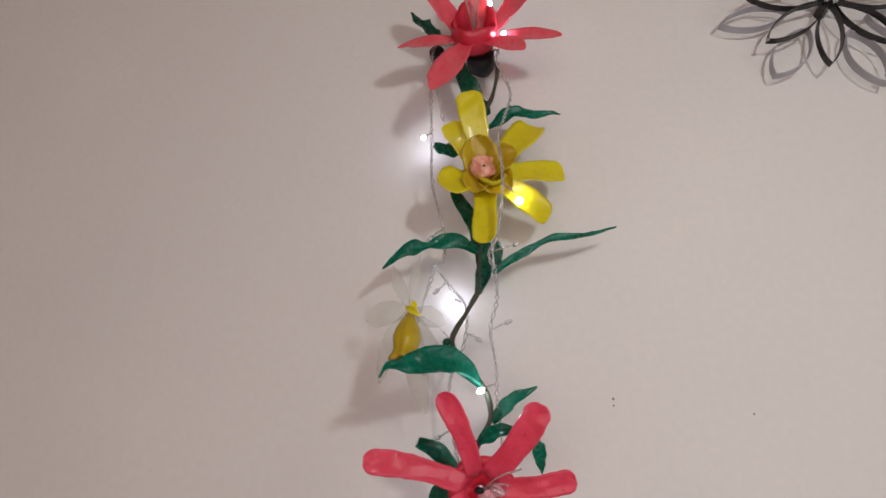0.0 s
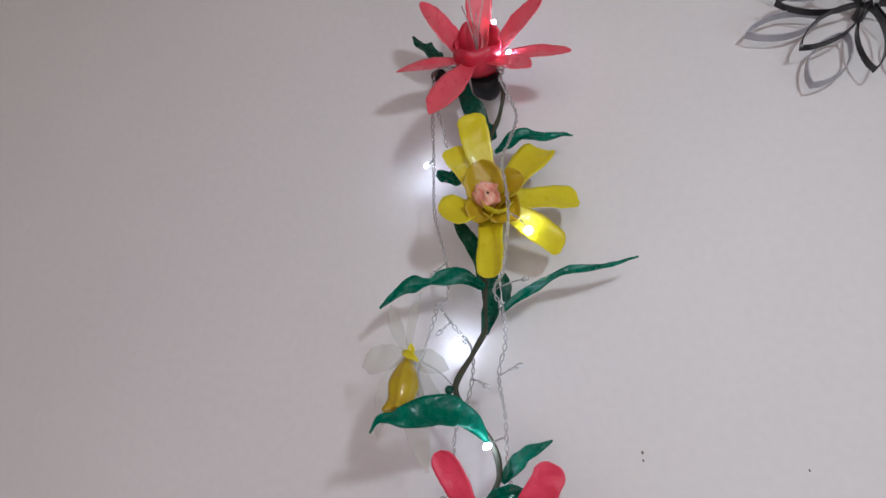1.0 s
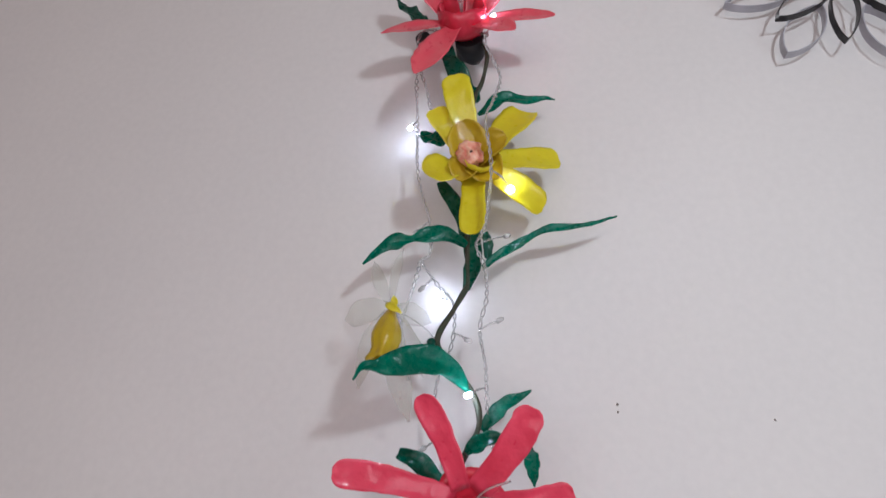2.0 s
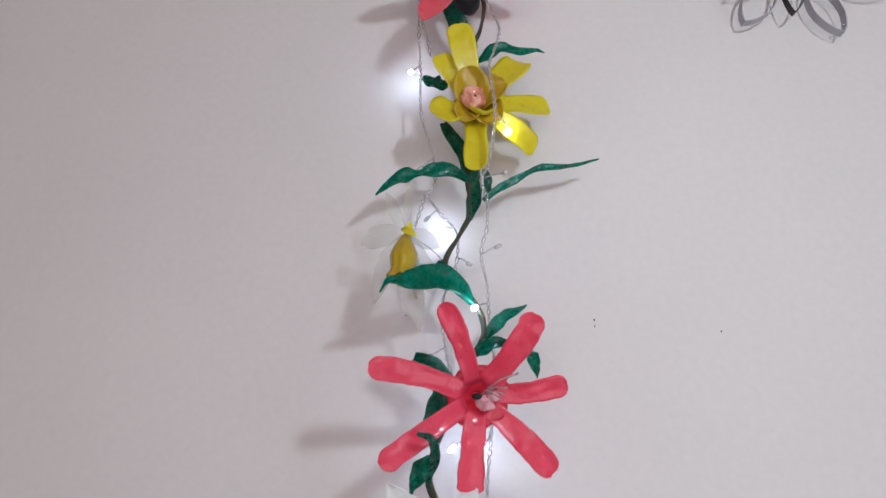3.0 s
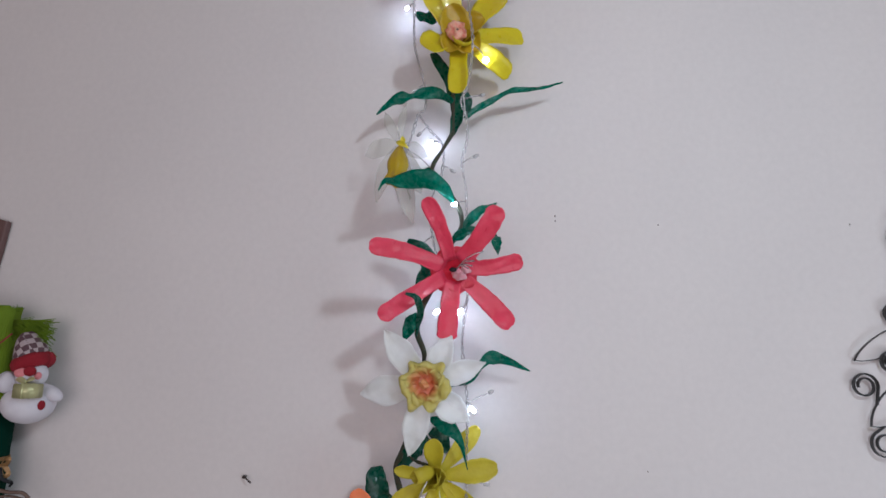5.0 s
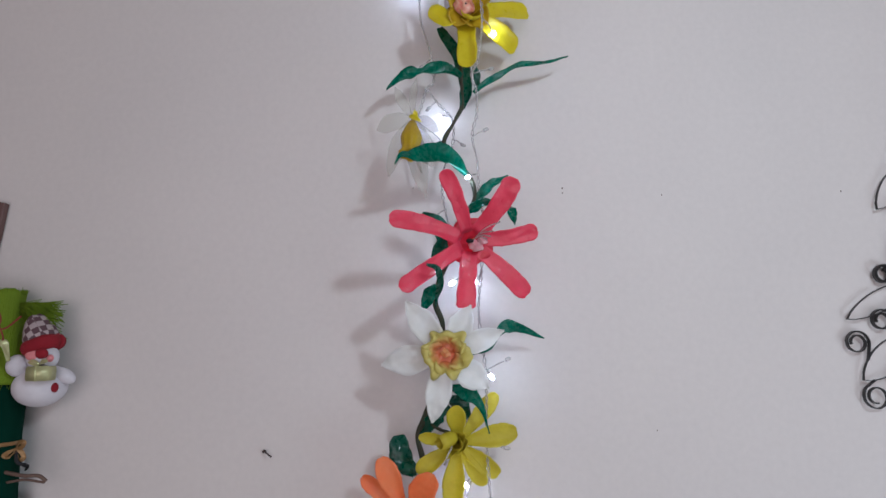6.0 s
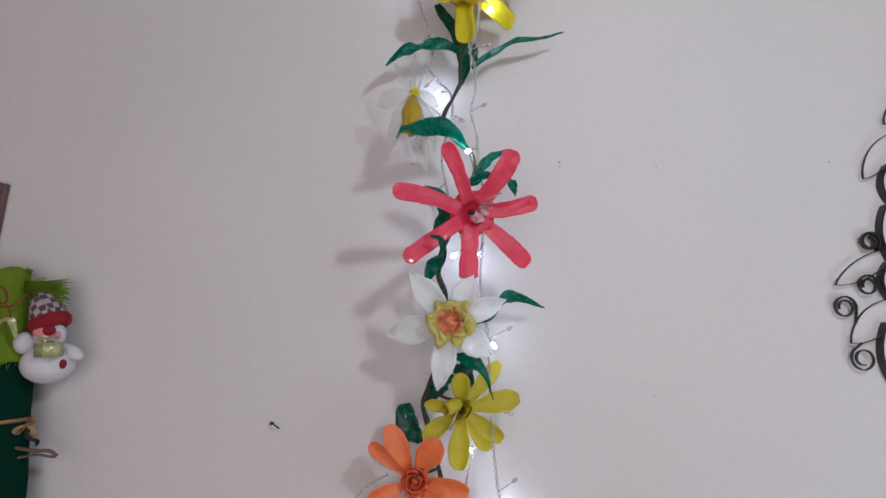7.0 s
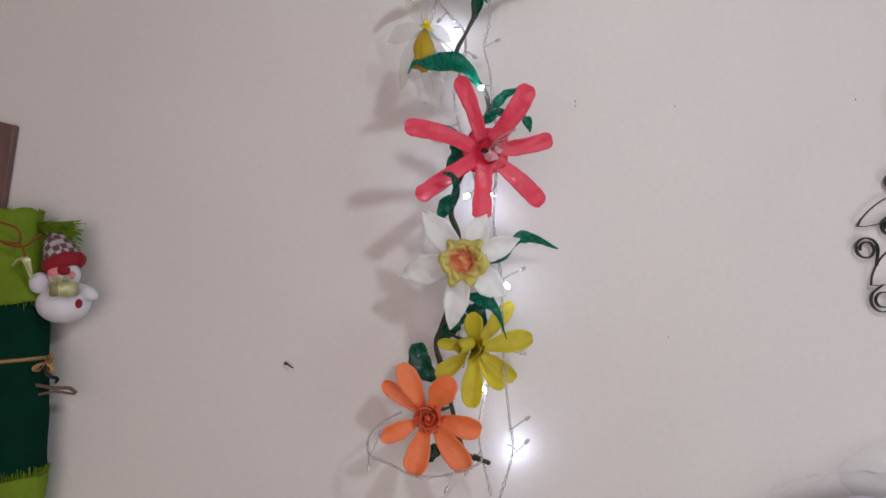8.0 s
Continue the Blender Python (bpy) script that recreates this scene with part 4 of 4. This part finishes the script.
bow = hpart("ribbon", band(0.975, RR + 0.0018, 0.0045), RIBBON, "narrow gold ribbon tied in a bow")
bx = V((-0.523, -0.052, 0.972))
for e1, e2, e3 in (((0.008, -0.006, 0.012), (0.018, -0.004, 0.014), (0.012, 0, 0.003)), ((-0.006, -0.01, -0.004), (-0.016, -0.012, -0.012), (-0.008, -0.006, -0.014)), ((0.008, 0.004, -0.006), (0.014, 0.006, -0.018), (0.006, 0.004, -0.022))):
    pts = [bx, bx + V(e1) * 0.55, bx + V(e2) * 0.55, bx + V(e3) * 0.55, bx]
    hpart("bow_loop", leaf(pts, 0.005, "band", 0.4, 0.3, 0.0, 0.02), RIBBON)
hpart("bow_tail", leaf([bx, bx + V((0.004, -0.002, -0.014)), bx + V((0.012, 0.004, -0.020)), bx + V((0.006, 0.01, -0.026))], 0.004, "band", 0.4, 0.5, 0, 0.02), BLACK, "dark ribbon tail")
hpart("twig", join(tube(spline([(-0.539, -0.048, 0.946), (-0.516, -0.046, 0.941), (-0.500, -0.043, 0.940), (-0.492, -0.040, 0.933)], 6), 0.0022, 7), tube(spline([(-0.539, -0.046, 0.933), (-0.516, -0.044, 0.936), (-0.500, -0.041, 0.933), (-0.494, -0.040, 0.932)], 6), 0.0015, 7)), TWIG, "brown twisted twig loop")
cord = tube(spline([(-0.567, -0.078, 1.141), (-0.544, -0.076, 1.132), (-0.541, -0.076, 1.115), (-0.566, -0.078, 1.118)], 12), 0.0013, 7)
hpart("cord", join(cord, tube(spline([(-0.558, -0.078, 1.114), (-0.535, -0.076, 1.110), (-0.519, -0.070, 1.125)], 10), 0.0012, 7), tube(spline([(-0.540, -0.077, 1.116), (-0.532, -0.078, 1.099), (-0.538, -0.076, 1.088)], 10), 0.0010, 7)), CORD, "thin red cord loop")
hpart("ribbon_end", leaf([(-0.548, -0.077, 1.088), (-0.532, -0.079, 1.096), (-0.527, -0.072, 1.073)], 0.0075, "band", 0.5, 0.6, 0.1, 0.1), GIFT, "pale gold ribbon end")


# ---- snowman ornament: one soft toy mesh ----
def toy():
    vs, fs, slots = [], [], []

    def add(geo, slot):
        k = len(vs)
        vs.extend(geo[0])
        fs.extend(tuple(i + k for i in q) for q in geo[1])
        slots.extend([slot] * len(geo[1]))

    o = V((-0.5095, -0.040, 1.042))
    add(ball(o, (0.0335, 0.029, 0.0240), 30, 20), 0)
    add(ball(o + V((-0.0215, -0.016, 0.0255)), (0.0135, 0.012, 0.0130), 20, 14), 0)
    add(tube(spline([o + V((0.014, 0.002, 0.016)), o + V((0.030, 0.000, 0.013)), o + V((0.047, 0.001, 0.006))], 8), lambda f: 0.0088 * math.sqrt(max(0.03, 1 - max(0, (f - 0.55) / 0.45) ** 2)), 14), 0)
    add(ball(o + V((0.0060, -0.008, 0.0350)), (0.0190, 0.0180, 0.0175), 22, 16), 0)
    add(ball(o + V((0.0040, -0.0240, 0.0375)), (0.0095, 0.0042, 0.0062), 14, 10), 4)
    add(ball(o + V((0.0165, -0.0235, 0.0390)), (0.0085, 0.0055, 0.0062), 14, 10), 1)
    add(ball(o + V((0.0225, -0.0160, 0.0335)), (0.0045, 0.0045, 0.0045), 12, 8), 4)
    rim = [o + V((0.0040 + 0.0165 * math.cos(k * math.pi / 14), -0.006 + 0.0165 * math.sin(k * math.pi / 14), 0.0490 + 0.0050 * math.cos(k * math.pi / 14))) for k in range(29)]
    add(tube(rim, lambda f: 0.0088 + 0.0005 * math.sin(f * 31), 12), 1)
    add(lathe(o + V((0.002, -0.006, 0.0520)), (-0.46, 0.0, 1), [(0.0200, 0), (0.0205, 0.006), (0.0188, 0.014), (0.0160, 0.022), (0.0128, 0.029), (0.0080, 0.0345), (0.0006, 0.0360)], 30, 0.10, 4), 2)
    add(box(o + V((0.0060, -0.036, 0.0080)), o + V((0.0340, -0.016, 0.0245)), 0.0012), 3)
    add(box(o + V((0.0185, -0.0368, 0.0076)), o + V((0.0212, -0.0155, 0.0251)), 0.0003), 3)
    for e in (-1, 1):
        add(petal(o + V((0.016, -0.027, 0.0250)), o + V((0.016 + 0.0130 * e, -0.028, 0.0300)), V((0, -0.6, 0.8)), 0.008, 0.003, 0.3, "round", 0.05, 8), 3)
    add(ball(o + V((0.0298, -0.0120, -0.001)), (0.0040, 0.0050, 0.0058), 12, 8), 1)
    me = mesh_of("snowman_ornament", [V(((v.x - o.x) * 0.87, v.y - o.y, v.z - o.z)) for v in vs], fs, [PLUSH, REDFELT, CHECK, GIFT, BLUSH], True, slots)
    ob = new("snowman_ornament", me)
    ob.location = o
    return tagged(ob, "small white plush snowman with checked hat tied to the green roll", "ornament")


toy()


# ---- clear plastic parcel ----
def pillow(c, r, crease, seed, n=44, m=26):
    vs, fs = ball((0, 0, 0), 1.0, n, m)
    out = []
    for v in vs:
        p = V((v.x * r[0], v.y * r[1], v.z * r[2]))
        k = noise.noise(p * 55 + V((seed, 0, 0))) * 0.6 + noise.noise(p * 120 + V((0, seed, 0))) * 0.4
        p += V(v).normalized() * crease * k
        p.y = min(p.y, -c[1] - 0.002)
        out.append(V(c) + p)
    return out, fs


parcel = empty("plastic_parcel", (0.47, 0, 0.75), "crumpled clear plastic wrapped lilac parcel against the wall", "parcel")
P0 = parcel.location.copy()
bpy.context.view_layer.update()
part("wrapping", shift(pillow((0.440, -0.030, 0.752), (0.130, 0.030, 0.056), 0.010, 3.0), P0), FILM, parcel, "clear crumpled film", smooth=False)
part("wrapping", shift(pillow((0.500, -0.014, 0.800), (0.070, 0.014, 0.038), 0.010, 9.0), P0), FILM, parcel, "clear crumpled film", smooth=False)
part("filling", shift(pillow((0.440, -0.026, 0.726), (0.110, 0.022, 0.052), 0.006, 5.0), P0), LILAC, parcel)
